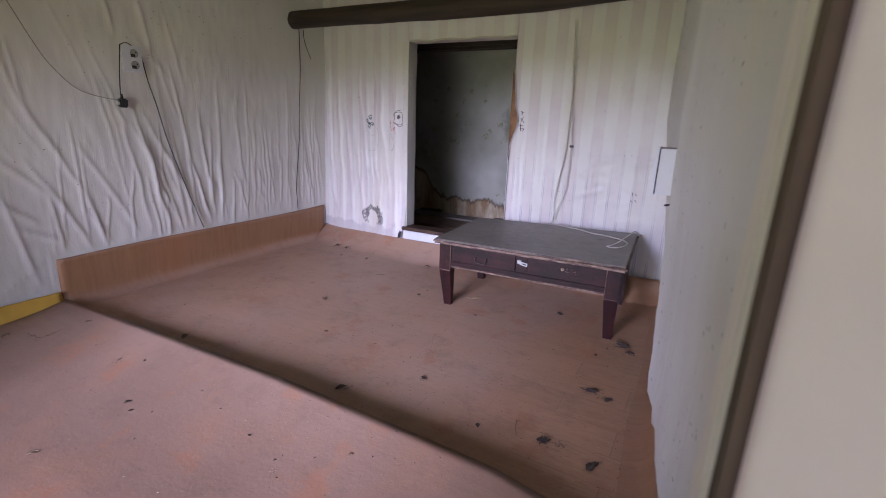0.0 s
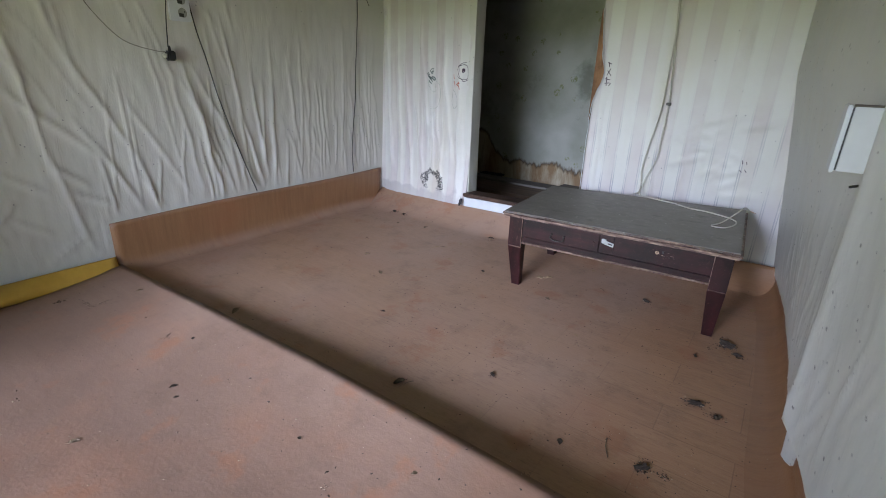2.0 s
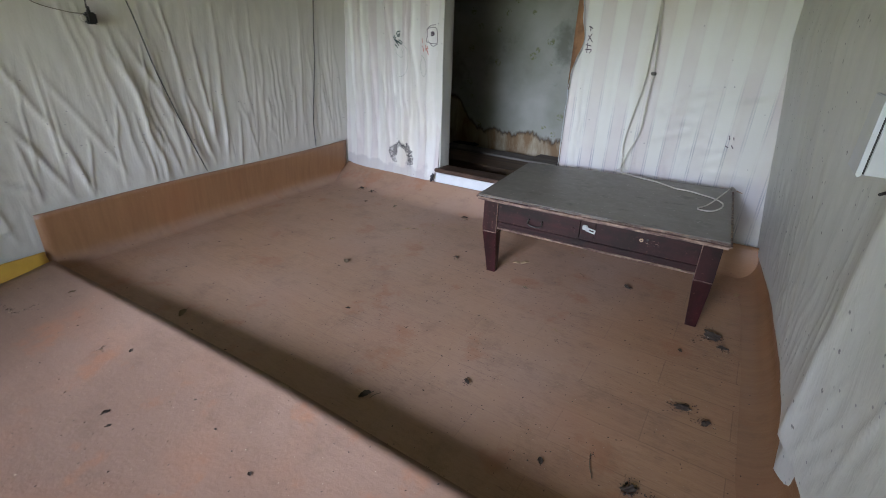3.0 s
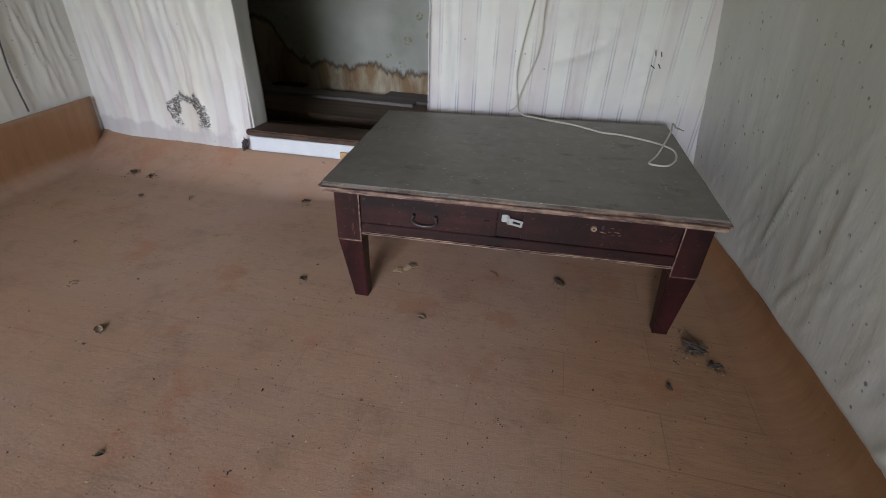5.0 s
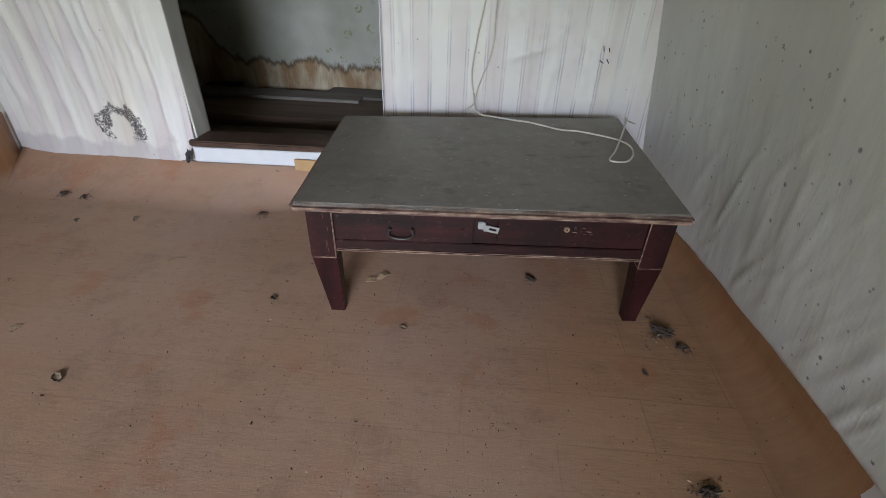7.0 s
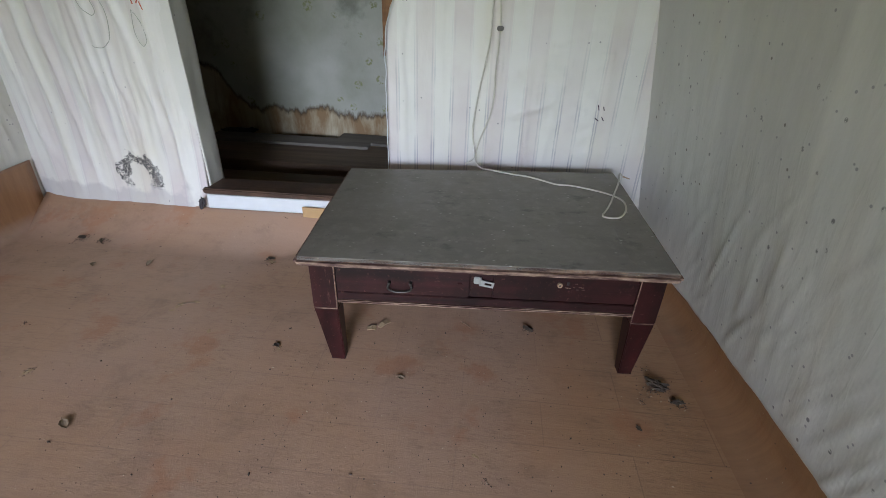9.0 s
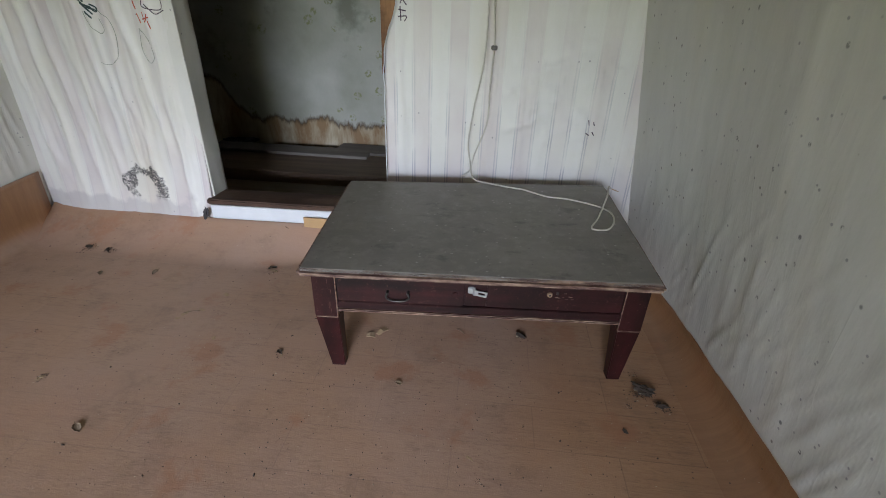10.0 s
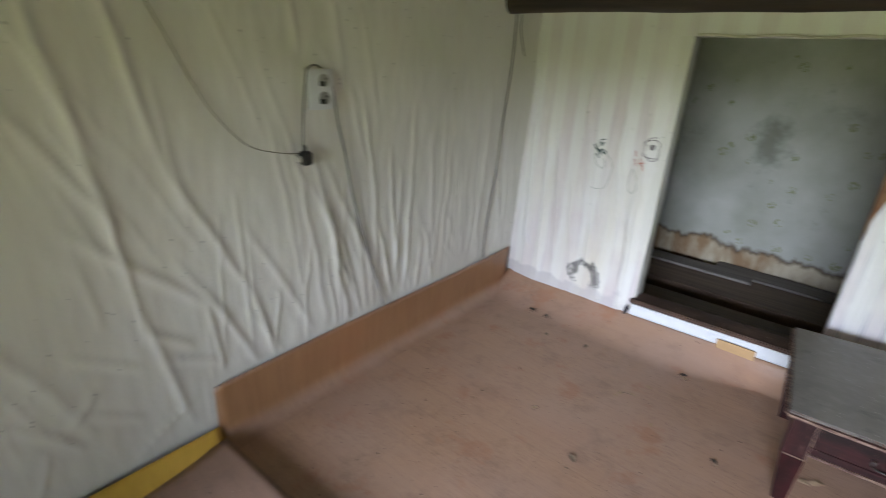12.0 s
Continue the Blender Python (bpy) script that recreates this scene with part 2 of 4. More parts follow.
PAPER_LEFT = wallpaper("wallpaper_plain", (0.64, 0.63, 0.59), (0.56, 0.55, 0.505))
PAPER_BACK = wallpaper("wallpaper_striped", (0.68, 0.67, 0.65), (0.60, 0.585, 0.555), 0, (0.55, 0.485, 0.49), 0.15)
PAPER_RIGHT = wallpaper("wallpaper_mildewed", (0.62, 0.62, 0.60), (0.55, 0.55, 0.52), specks=0.8)
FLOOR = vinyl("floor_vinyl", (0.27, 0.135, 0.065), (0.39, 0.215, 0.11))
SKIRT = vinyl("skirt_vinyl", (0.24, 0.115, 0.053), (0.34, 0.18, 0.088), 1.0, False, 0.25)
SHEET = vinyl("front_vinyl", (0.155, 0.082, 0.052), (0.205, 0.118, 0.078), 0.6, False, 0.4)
STAINED = stained_wall()
PLASTER = plain("mud_plaster", (0.50, 0.47, 0.38), 0.9, scale=6)
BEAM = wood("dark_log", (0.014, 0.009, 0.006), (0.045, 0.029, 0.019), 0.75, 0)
POST = plain("pale_post_plaster", (0.72, 0.68, 0.60), 0.8, vary=0.2, scale=5)
DARKWOOD = wood("dark_boards", (0.10, 0.064, 0.042), (0.19, 0.125, 0.08), 0.6, 0)
GREYBOARD = wood("grey_board", (0.12, 0.105, 0.09), (0.2, 0.18, 0.155), 0.8, 0)
SILL = wood("sill_wood", (0.05, 0.026, 0.017), (0.12, 0.066, 0.043), 0.6, 0, (0.3, 0.22, 0.16))
MAROON = wood("maroon_lacquer", (0.008, 0.0022, 0.0023), (0.042, 0.008, 0.0085), 0.48, 0, (0.16, 0.07, 0.05))
MAROON_LEG = wood("maroon_leg", (0.008, 0.0022, 0.0023), (0.042, 0.008, 0.0085), 0.42, 2, (0.20, 0.10, 0.07))

for lacquer in (MAROON, MAROON_LEG):
    lacquer.node_tree.nodes["Principled BSDF"].inputs["Specular IOR Level"].default_value = 0.28


def worn_paint():
    """Maroon paint rubbed down to pale wood along an edge."""
    m, t, b = material("worn_edge", 0.55)
    rub = ramp(t, noise_tex(t, coords(t, (11, 60, 60)), 1.0, 7, 0.7), 0.4, 0.6)
    col = mix(t, rub, (0.05, 0.018, 0.015), mix(t, ramp(t, noise_tex(t, coords(t), 45, 4), 0.3, 0.7), (0.17, 0.095, 0.065), (0.36, 0.25, 0.18)))
    t.links.new(col, b.inputs["Base Color"])
    bump(t, b, rub, 0.3, 0.001)
    return m


def dusty_top():
    """Grey paint under a film of dust, with wiped streaks, scratches and pale droppings."""
    m, t, b = material("dusty_top", 0.46)
    v = coords(t)
    col = mix(t, ramp(t, noise_tex(t, v, 3.0, 7, 0.65), 0.3, 0.72), (0.165, 0.148, 0.130), (0.24, 0.218, 0.192))
    col = mix(t, ramp(t, noise_tex(t, coords(t, (5, 40, 5)), 1.0, 5, 0.6), 0.55, 0.75, 0, 0.3), col, (0.11, 0.10, 0.085))
    col = mix(t, ramp(t, noise_tex(t, coords(t, (9, 16, 9)), 1.0, 6, 0.7), 0.58, 0.68, 0, 0.6), col, (0.075, 0.068, 0.06))
    col = mix(t, ramp(t, noise_tex(t, v, 24, 8, 0.75), 0.5, 0.72, 0, 0.45), col, (0.30, 0.275, 0.245))
    col = mix(t, ramp(t, noise_tex(t, coords(t, offset=(4, 2, 1)), 9, 8, 0.75), 0.56, 0.7, 0, 0.5), col, (0.10, 0.09, 0.078))
    col = mix(t, calc(t, "MULTIPLY", speck_mask(t, coords(t, (1, 2.2, 1)), 30, 0.15, 0.4), 0.9), col, (0.42, 0.40, 0.36))
    col = mix(t, calc(t, "MULTIPLY", speck_mask(t, v, 48, 0.12, 0.2), 0.7), col, (0.07, 0.06, 0.05))
    t.links.new(col, b.inputs["Base Color"])
    bump(t, b, noise_tex(t, v, 40, 6, 0.7), 0.18, 0.003)
    return m


WORN = worn_paint()
DUSTY = dusty_top()
IRON = plain("old_iron", (0.06, 0.055, 0.05), 0.5, 0.8)
STEEL = plain("dull_steel", (0.42, 0.43, 0.43), 0.5, 0.7)
BRASS = plain("old_brass", (0.42, 0.30, 0.20), 0.5, 0.6)
WHITE = plain("white_plastic", (0.62, 0.64, 0.67), 0.45, vary=0.15)
IVORY = plain("ivory_cable", (0.56, 0.53, 0.47), 0.5, vary=0.3)
BLACK = plain("black_rubber", (0.02, 0.02, 0.02), 0.5)
YELLOW = plain("yellow_oiled_paper", (0.55, 0.33, 0.05), 0.45, vary=0.3)
CEILING = plain("yellowed_ceiling", (0.42, 0.40, 0.30), 0.85, vary=0.5, scale=3)
GRASS = plain("grass_ground", (0.16, 0.23, 0.05), 0.95, vary=0.6, scale=2)

# ---------------------------------------------------------------- mesh helpers


def part(name, bm, mat, parent=None, label=""):
    me = bpy.data.meshes.new(name)
    bm.normal_update()
    bm.to_mesh(me)
    bm.free()
    me.materials.append(mat)
    ob = new(name, me)
    if parent:
        ob.parent = parent
    if label:
        ob["label"] = label
    return ob


def smooth(ob):
    for p in ob.data.polygons:
        p.use_smooth = len(p.vertices) == 4
    return ob


def smooth_sheet(ob):
    """Smooth on both faces of a thin sheet, crisp along its rim."""
    half = len(ob.data.vertices) // 2
    for p in ob.data.polygons:
        p.use_smooth = len({v < half for v in p.vertices}) == 1
    return ob


def boxes(*spans, bevel=0.0, bm=None):
    """Boxes from (x0, x1, y0, y1, z0, z1), bevelled."""
    bm = bm or bmesh.new()
    for x0, x1, y0, y1, z0, z1 in spans:
        made = bmesh.ops.create_cube(bm, size=1.0)["verts"]
        for v in made:
            v.co = Vector((x0 + (v.co.x + 0.5) * (x1 - x0), y0 + (v.co.y + 0.5) * (y1 - y0), z0 + (v.co.z + 0.5) * (z1 - z0)))
        if bevel:
            edges = list({e for v in made for e in v.link_edges})
            bmesh.ops.bevel(bm, geom=edges, offset=bevel, segments=2, affect="EDGES", clamp_overlap=True)
    return bm


def slab(us, vs, front, back):
    """A closed sheet: front(u, v) and back(u, v) give the two faces over a grid."""
    bm = bmesh.new()
    f = [[bm.verts.new(front(u, v)) for v in vs] for u in us]
    k = [[bm.verts.new(back(u, v)) for v in (vs[0], vs[-1])] for u in (us[0], us[-1])]
    for i in range(len(us) - 1):
        for j in range(len(vs) - 1):
            bm.faces.new((f[i][j], f[i + 1][j], f[i + 1][j + 1], f[i][j + 1]))
    bm.faces.new((k[0][0], k[0][1], k[1][1], k[1][0]))
    rim = [row[0] for row in f], [row[-1] for row in f], f[0], f[-1]
    for line, ends in ((rim[0], (k[0][0], k[1][0])), (rim[1], (k[0][1], k[1][1])), (rim[2], k[0]), (rim[3], k[1])):
        bm.faces.new([*line, ends[1], ends[0]])
    bmesh.ops.recalc_face_normals(bm, faces=bm.faces)
    return bm


def sheet(us, vs, top, down):
    """A thin sheet over a grid: top(u, v), and its underside lower by the vector down."""
    bm = bmesh.new()
    down = Vector(down)
    a = [[bm.verts.new(top(u, v)) for v in vs] for u in us]
    b = [[bm.verts.new(x.co + down) for x in row] for row in a]
    n, m = len(us), len(vs)
    for i in range(n - 1):
        for j in range(m - 1):
            bm.faces.new((a[i][j], a[i + 1][j], a[i + 1][j + 1], a[i][j + 1]))
            bm.faces.new((b[i][j], b[i][j + 1], b[i + 1][j + 1], b[i + 1][j]))
    for i in range(n - 1):
        for j in (0, m - 1):
            bm.faces.new((a[i][j], a[i + 1][j], b[i + 1][j], b[i][j]))
    for j in range(m - 1):
        for i in (0, n - 1):
            bm.faces.new((a[i][j], a[i][j + 1], b[i][j + 1], b[i][j]))
    bmesh.ops.recalc_face_normals(bm, faces=bm.faces)
    return bm


def steps(a, b, d):
    n = max(1, round(abs(b - a) / d))
    return [a + (b - a) * i / n for i in range(n + 1)]


def tube(points, radius, sides=8, bm=None, end=None):
    """A round tube along points; end: the radius at its far end."""
    bm = bm or bmesh.new()
    pts = [Vector(p) for p in points]
    rings = []
    for i, p in enumerate(pts):
        way = (pts[min(i + 1, len(pts) - 1)] - pts[max(i - 1, 0)]).normalized()
        side = way.cross((0, 0, 1)) if abs(way.z) < 0.9 else way.cross((0, 1, 0))
        side.normalize()
        up = side.cross(way)
        r = radius if end is None else radius + (end - radius) * i / (len(pts) - 1)
        rings.append([bm.verts.new(p + r * (math.cos(a) * side + math.sin(a) * up)) for a in (2 * math.pi * k / sides for k in range(sides))])
    for a, b in zip(rings, rings[1:]):
        for k in range(sides):
            bm.faces.new((a[k], a[(k + 1) % sides], b[(k + 1) % sides], b[k]))
    bm.faces.new(rings[0][::-1]), bm.faces.new(rings[-1])
    bmesh.ops.recalc_face_normals(bm, faces=bm.faces)
    return bm


def curve_points(points, n=8):
    """A Catmull-Rom line through points."""
    p = [Vector(q) for q in points]
    p = [2 * p[0] - p[1], *p, 2 * p[-1] - p[-2]]
    out = []
    for a, b, c, d in zip(p, p[1:], p[2:], p[3:]):
        for k in range(n):
            s = k / n
            out.append(0.5 * (2 * b + (c - a) * s + (2 * a - 5 * b + 4 * c - d) * s * s + (3 * b - a - 3 * c + d) * s**3))
    return [*out, p[-2]]


def structure(ob, label, category=""):
    return tagged(ob, label, category, kind="structure")


# ---------------------------------------------------------------- room shell
CEIL = 1.98
LEFT_LEAN = 0.06


def ridge(u, z, u0, z0, u1, z1, width, height):
    """A fold in hanging paper, running from (u0, z0) to (u1, z1)."""
    dx, dz = u1 - u0, z1 - z0
    u += 0.016 * noise.noise((z * 4.5, u0 * 9, 1.0)) + 0.004 * noise.noise((z * 17, u0 * 9, 4.0))
    s = ((u - u0) * dx + (z - z0) * dz) / (dx * dx + dz * dz)
    if s < -0.1 or s > 1.1:
        return 0.0
    c = min(max(s, 0.0), 1.0)
    off = math.hypot(u - u0 - c * dx, z - z0 - c * dz)
    if off > 3 * width:
        return 0.0
    peak = 0.55 * math.exp(-((off / width) ** 2)) + 0.75 * math.exp(-1.9 * off / width)
    return 0.68 * height * peak * min(1.0, (1.1 - s) * 3, (s + 0.1) * 3)


def fold_field(folds):
    """The height of all folds together at (u, z), sorted into strips for speed."""
    strips = {}
    for f in folds:
        reach = 3 * f[4] + 0.03
        for k in range(math.floor((min(f[0], f[2]) - reach) / 0.05), math.floor((max(f[0], f[2]) + reach) / 0.05) + 1):
            strips.setdefault(k, []).append(f)
    return lambda u, z: sum(ridge(u, z, *f) for f in strips.get(math.floor(u / 0.05), ()))


def left_x(z):
    return -LEFT_LEAN + LEFT_LEAN * min(z, 1.4) / 1.4


rng = random.Random(4)
LEFT_FOLDS = [
    (-1.56, 1.05, -1.40, 0.30, 0.016, 0.017), (-1.50, 1.02, -1.16, 0.30, 0.016, 0.012), (-1.63, 1.0, -1.52, 0.36, 0.014, 0.010),
    (-2.35, 0.95, -2.02, 0.62, 0.016, 0.014), (-2.02, 0.62, -1.98, 0.30, 0.012, 0.012), (-2.0, 0.62, -1.84, 0.28, 0.013, 0.013),
    (-2.10, 0.80, -1.92, 0.50, 0.012, 0.009), (-1.85, 0.85, -1.60, 0.34, 0.014, 0.010), (-1.32, 1.30, -1.22, 0.70, 0.008, 0.010),
    (-1.22, 0.70, -1.12, 0.32, 0.012, 0.011), (-1.72, 1.9, -1.60, 1.45, 0.014, 0.018), (-1.50, 1.9, -1.42, 1.30, 0.022, 0.014),
    (-1.42, 1.30, -1.30, 0.32, 0.020, 0.010), (-1.36, 1.0, -1.24, 0.30, 0.010, 0.009), (-1.58, 0.98, -1.34, 0.34, 0.010, 0.010),
    (-2.24, 1.9, -2.08, 1.1, 0.018, 0.016), (-2.08, 1.1, -1.86, 0.62, 0.014, 0.014), (-2.34, 1.7, -2.22, 0.7, 0.02, 0.014),
    (-2.22, 0.7, -2.12, 0.15, 0.016, 0.014), (-1.86, 0.62, -1.78, 0.30, 0.012, 0.012),
    (-2.55, 1.5, -2.2, 0.9, 0.02, 0.013), (-2.7, 1.0, -2.4, 0.3, 0.022, 0.014), (-3.1, 1.3, -2.8, 0.4, 0.03, 0.018),
]
for k in range(40):
    y0, top = rng.uniform(-1.3, -0.1), rng.uniform(0.6, 1.35)
    LEFT_FOLDS.append((y0, top, y0 + rng.uniform(-0.02, 0.10), rng.uniform(0.27, 0.5), rng.uniform(0.006, 0.012), rng.uniform(0.003, 0.009)))
for k in range(30):
    y0, top = rng.uniform(-2.9, -1.2), rng.uniform(0.5, 1.7)
    LEFT_FOLDS.append((y0, top, y0 + rng.uniform(0.02, 0.22), top - rng.uniform(0.2, 0.5), rng.uniform(0.006, 0.014), rng.uniform(0.003, 0.008)))


for k in range(26):
    y0, top = rng.uniform(-2.1, -0.15), rng.uniform(0.45, 1.0)
    LEFT_FOLDS.append((y0, top, y0 + rng.uniform(-0.03, 0.12), rng.uniform(0.24, 0.4), rng.uniform(0.005, 0.009), rng.uniform(0.004, 0.010)))
for k in range(16):
    y0, top = rng.uniform(-2.8, -2.1), rng.uniform(0.25, 0.6)
    LEFT_FOLDS.append((y0, top, y0 + rng.uniform(-0.2, 0.2), top - rng.uniform(0.08, 0.25), rng.uniform(0.008, 0.014), rng.uniform(0.008, 0.016)))
left_folds = fold_field(LEFT_FOLDS)


def left_face(y, z):
    d = left_folds(y, z)
    d += 0.012 * noise.noise((y * 2.2, z * 1.3, 3.0)) + 0.004 * noise.noise((y * 9, z * 5, 7.0)) + 0.0016 * noise.noise((y * 26, z * 9, 9.0))
    if y > -2.06 and z < 0.31:
        d *= max(0.0, (z - 0.25) / 0.06)
    return Vector((left_x(z) + d, y, z))


wall_left = part("wall_left", slab([*steps(-3.8, -2.9, 0.05), *steps(-2.892, 0.02, 0.008)], steps(0.0, CEIL, 0.016), left_face, lambda y, z: Vector((-0.32, y, z))), PAPER_LEFT)
structure(smooth(wall_left), "rammed wall with creased sagging off-white wallpaper", "wall")

DOOR_L, DOOR_R, DOOR_TOP, DOOR_SILL = 0.818, 1.67, 1.59, 0.10
BACK_FOLDS = []
for k in range(30):
    x0, top = rng.uniform(0.0, 0.76), rng.uniform(0.5, 1.7)
    BACK_FOLDS.append((x0, top, x0 + rng.uniform(-0.01, 0.08), rng.uniform(0.12, 0.4), rng.uniform(0.007, 0.016), rng.uniform(0.004, 0.013)))
for k in range(18):
    x0, top = rng.uniform(1.75, 2.65), rng.uniform(0.5, 1.7)
    BACK_FOLDS.append((x0, top, x0 + rng.uniform(-0.02, 0.02), top - rng.uniform(0.2, 0.8), rng.uniform(0.008, 0.014), rng.uniform(0.003, 0.008)))
for k in range(12):
    x0, z0 = rng.uniform(2.1, 2.5), rng.uniform(0.45, 0.85)
    BACK_FOLDS.append((x0, z0, x0 + rng.uniform(0.1, 0.25), z0 + rng.uniform(-0.02, 0.1), 0.014, rng.uniform(0.006, 0.012)))
for k in range(22):
    x0, z0 = rng.uniform(2.1, 2.62), rng.uniform(0.42, 0.95)
    BACK_FOLDS.append((x0, z0, x0 + rng.uniform(-0.08, 0.14), z0 + rng.uniform(-0.08, 0.08), 0.009, rng.uniform(0.003, 0.008)))
for x0, top, x1, low in ((0.03, 1.6, 0.07, 0.16), (0.12, 1.5, 0.19, 0.14), (0.20, 1.2, 0.30, 0.15), (0.30, 0.95, 0.40, 0.2), (0.36, 1.4, 0.45, 0.5), (0.50, 0.9, 0.60, 0.14), (0.56, 1.3, 0.66, 0.35), (0.68, 0.9, 0.74, 0.12)):
    BACK_FOLDS.append((x0, top, x1, low, 0.016, 0.016))
back_folds = fold_field(BACK_FOLDS)


def back_face(x, z):
    d = back_folds(x, z)
    d += 0.008 * noise.noise((x * 3.2, z * 1.5, 13.0)) + 0.003 * noise.noise((x * 11, z * 5, 17.0)) + 0.0013 * noise.noise((x * 28, z * 11, 19.0))
    if x < 0.9:
        low = max(0.0, 1 - z / 0.55)
        d += 0.06 * low * low * min(1.0, max(0.0, x + 0.05) * 5) * min(1.0, 0.35 + max(0.0, 0.9 - x) * 4)
    if x < 0.9 and z < 0.16:
        z += 0.022 * noise.noise((x * 8, 0.0, 31.0)) * (0.16 - z) / 0.07
    return Vector((x, -d, z))


def wall_patch(x0, x1, z0, z1, depth=0.11):
    return slab(steps(x0, x1, 0.009), steps(z0, z1, 0.016), back_face, lambda x, z: Vector((x, depth, z)))


wall_back = part("wall_back", wall_patch(-0.12, DOOR_L, 0.09, CEIL), PAPER_BACK)
structure(smooth(wall_back), "striped pale wallpaper on mud wall, mouldy at its foot", "wall")
wall_back_2 = part("wall_back_2", wall_patch(DOOR_R, 2.95, 0.0, CEIL), PAPER_BACK)
structure(smooth(wall_back_2), "faded pink-striped pale wallpaper, wrinkled", "wall")
wall_back_3 = part("wall_back_3", wall_patch(DOOR_L, DOOR_R, DOOR_TOP, CEIL), PAPER_BACK)
structure(smooth(wall_back_3), "pale wallpaper above the doorway", "wall")
wall_back_4 = part("wall_back_4", boxes((-0.12, DOOR_L, -0.0, 0.14, -0.05, 0.09)), PLASTER)
structure(wall_back_4, "mud plaster foot of wall", "wall")


def right_x(y, z):
    pts = ((0.2, 2.78), (0.0, 2.80), (-0.5, 2.86), (-1.0, 2.885), (-1.5, 2.895), (-1.85, 2.925), (-2.6, 3.04), (-3.9, 3.1))
    x = pts[-1][1]
    for (a, xa), (b, xb) in zip(pts, pts[1:]):
        if y >= b:
            x = xa + (xb - xa) * (a - y) / (a - b)
            break
    lean = 0.13 - 0.085 * min(1.0, max(0.0, (-0.9 - y) / 0.6))
    return x - lean * min(z, 1.1)


def right_skirt_top(y):
    return 0.10 + 0.066 * min(1.0, max(0.0, (-0.4 - y) / 1.0))


RIGHT_FOLDS = []
for k in range(64):
    y0, top = rng.uniform(-2.55, -0.1), rng.uniform(0.2, 0.7)
    RIGHT_FOLDS.append((y0, top, y0 + rng.uniform(0.05, 0.2), max(0.1, top - rng.uniform(0.1, 0.4)), rng.uniform(0.006, 0.011), rng.uniform(0.0015, 0.0045)))
right_folds = fold_field(RIGHT_FOLDS)


def right_face(y, z):
    d = right_folds(y, z)
    d *= min(1.0, max(0.0, (z - 0.08) / 0.1))
    d += (0.010 * noise.noise((y * 2.5, z * 1.2, 23.0)) + 0.003 * noise.noise((y * 9, z * 4, 27.0))) * min(1.0, max(0.1, (z - 0.1) / 0.35)) + 0.0013 * noise.noise((y * 26, z * 10, 29.0))
    off = y + 1.45 + 0.2 * z
    d += 0.035 * math.exp(-abs(off) / (0.22 if off > 0 else 0.13))
    d += 0.022 * min(1.0, max(0.0, (z - right_skirt_top(y) + 0.018) / 0.02))
    return Vector((right_x(y, z) - d, y, z))


JAMB = -2.6
wall_right = part("wall_right", slab(steps(JAMB, 0.02, 0.009), steps(0.0, CEIL, 0.016), right_face, lambda y, z: Vector((3.3, y, z))), PAPER_RIGHT)
structure(smooth(wall_right), "grey-white wallpaper with mildew spots and creases", "wall")
wall_right_2 = part("wall_right_2", boxes((3.02, 3.3, -3.98, -3.45, 0, CEIL), (3.02, 3.3, -3.45, JAMB - 0.002, 1.75, CEIL)), PLASTER)
structure(wall_right_2, "plastered wall beside the entrance", "wall")
door_frame = part("door_frame", boxes((2.93, 3.28, JAMB - 0.14, JAMB - 0.04, 0, 1.75), bevel=0.012), POST)
structure(door_frame, "beige plastered door post at the entrance", "door frame")

# dark strips paint the shade of the groove between post and wallpaper
groove_shade = part("groove_shade", boxes((2.945, 3.28, JAMB - 0.038, JAMB - 0.004, 0, 1.75), (2.934, 2.950, JAMB - 0.150, JAMB - 0.141, 0, 1.75), bevel=0.004), wood("groove_shade_brown", (0.06, 0.043, 0.03), (0.15, 0.11, 0.075), 0.85, 2))
structure(groove_shade, "dark brown strips painting the shaded groove between post and wallpaper", "door frame")

FRONT_L, FRONT_R = 0.76, 2.38
wall_front = part("wall_front", boxes((-0.32, FRONT_L, -3.98, -3.8, 0, CEIL), (FRONT_R, 3.02, -3.98, -3.8, 0, CEIL), (FRONT_L, FRONT_R, -3.98, -3.8, 1.42, CEIL)), PLASTER)
structure(wall_front, "plain plastered front wall with wide door opening", "wall")
# floor outside the room is added, out of view
porch = part("added_porch_floor", boxes((-0.32, 4.6, -5.2, -3.98, -0.14, -0.02), (3.3, 4.6, -3.98, 0.0, -0.14, -0.02)), DARKWOOD)
structure(porch, "unseen dark wooden floor added outside the room", "floor")
# unseen roof, added to hold sky light off the openings
sky_block_roof = part("sky_block_roof", boxes((-0.6, 4.7, -5.1, -3.98, CEIL, CEIL + 0.12), (3.3, 3.7, -3.98, 0.0, CEIL, CEIL + 0.12)), BEAM)
structure(sky_block_roof, "unseen dark wooden roof added to hold back the sky", "roof")
# invented hall walls, out of view, limit the light through the entrance
hall_block = part("wall_light_block", boxes((4.6, 4.75, -5.2, 0.0, -0.5, CEIL), (3.3, 4.6, -0.15, 0.0, -0.02, CEIL), (3.3, 3.75, -5.2, -5.05, -0.5, CEIL)), PLASTER)
structure(hall_block, "unseen beige walls added beyond the entrance to limit its light", "wall")
ceiling = part("ceiling", boxes((-0.32, 3.3, -3.98, 0.14, CEIL, CEIL + 0.12)), CEILING)
structure(ceiling, "low papered ceiling, yellowed", "ceiling")
ground = part("ground", boxes((-300, 300, -300, 300, -0.62, -0.5)), GRASS)
structure(ground, "overgrown grass outside", "ground")

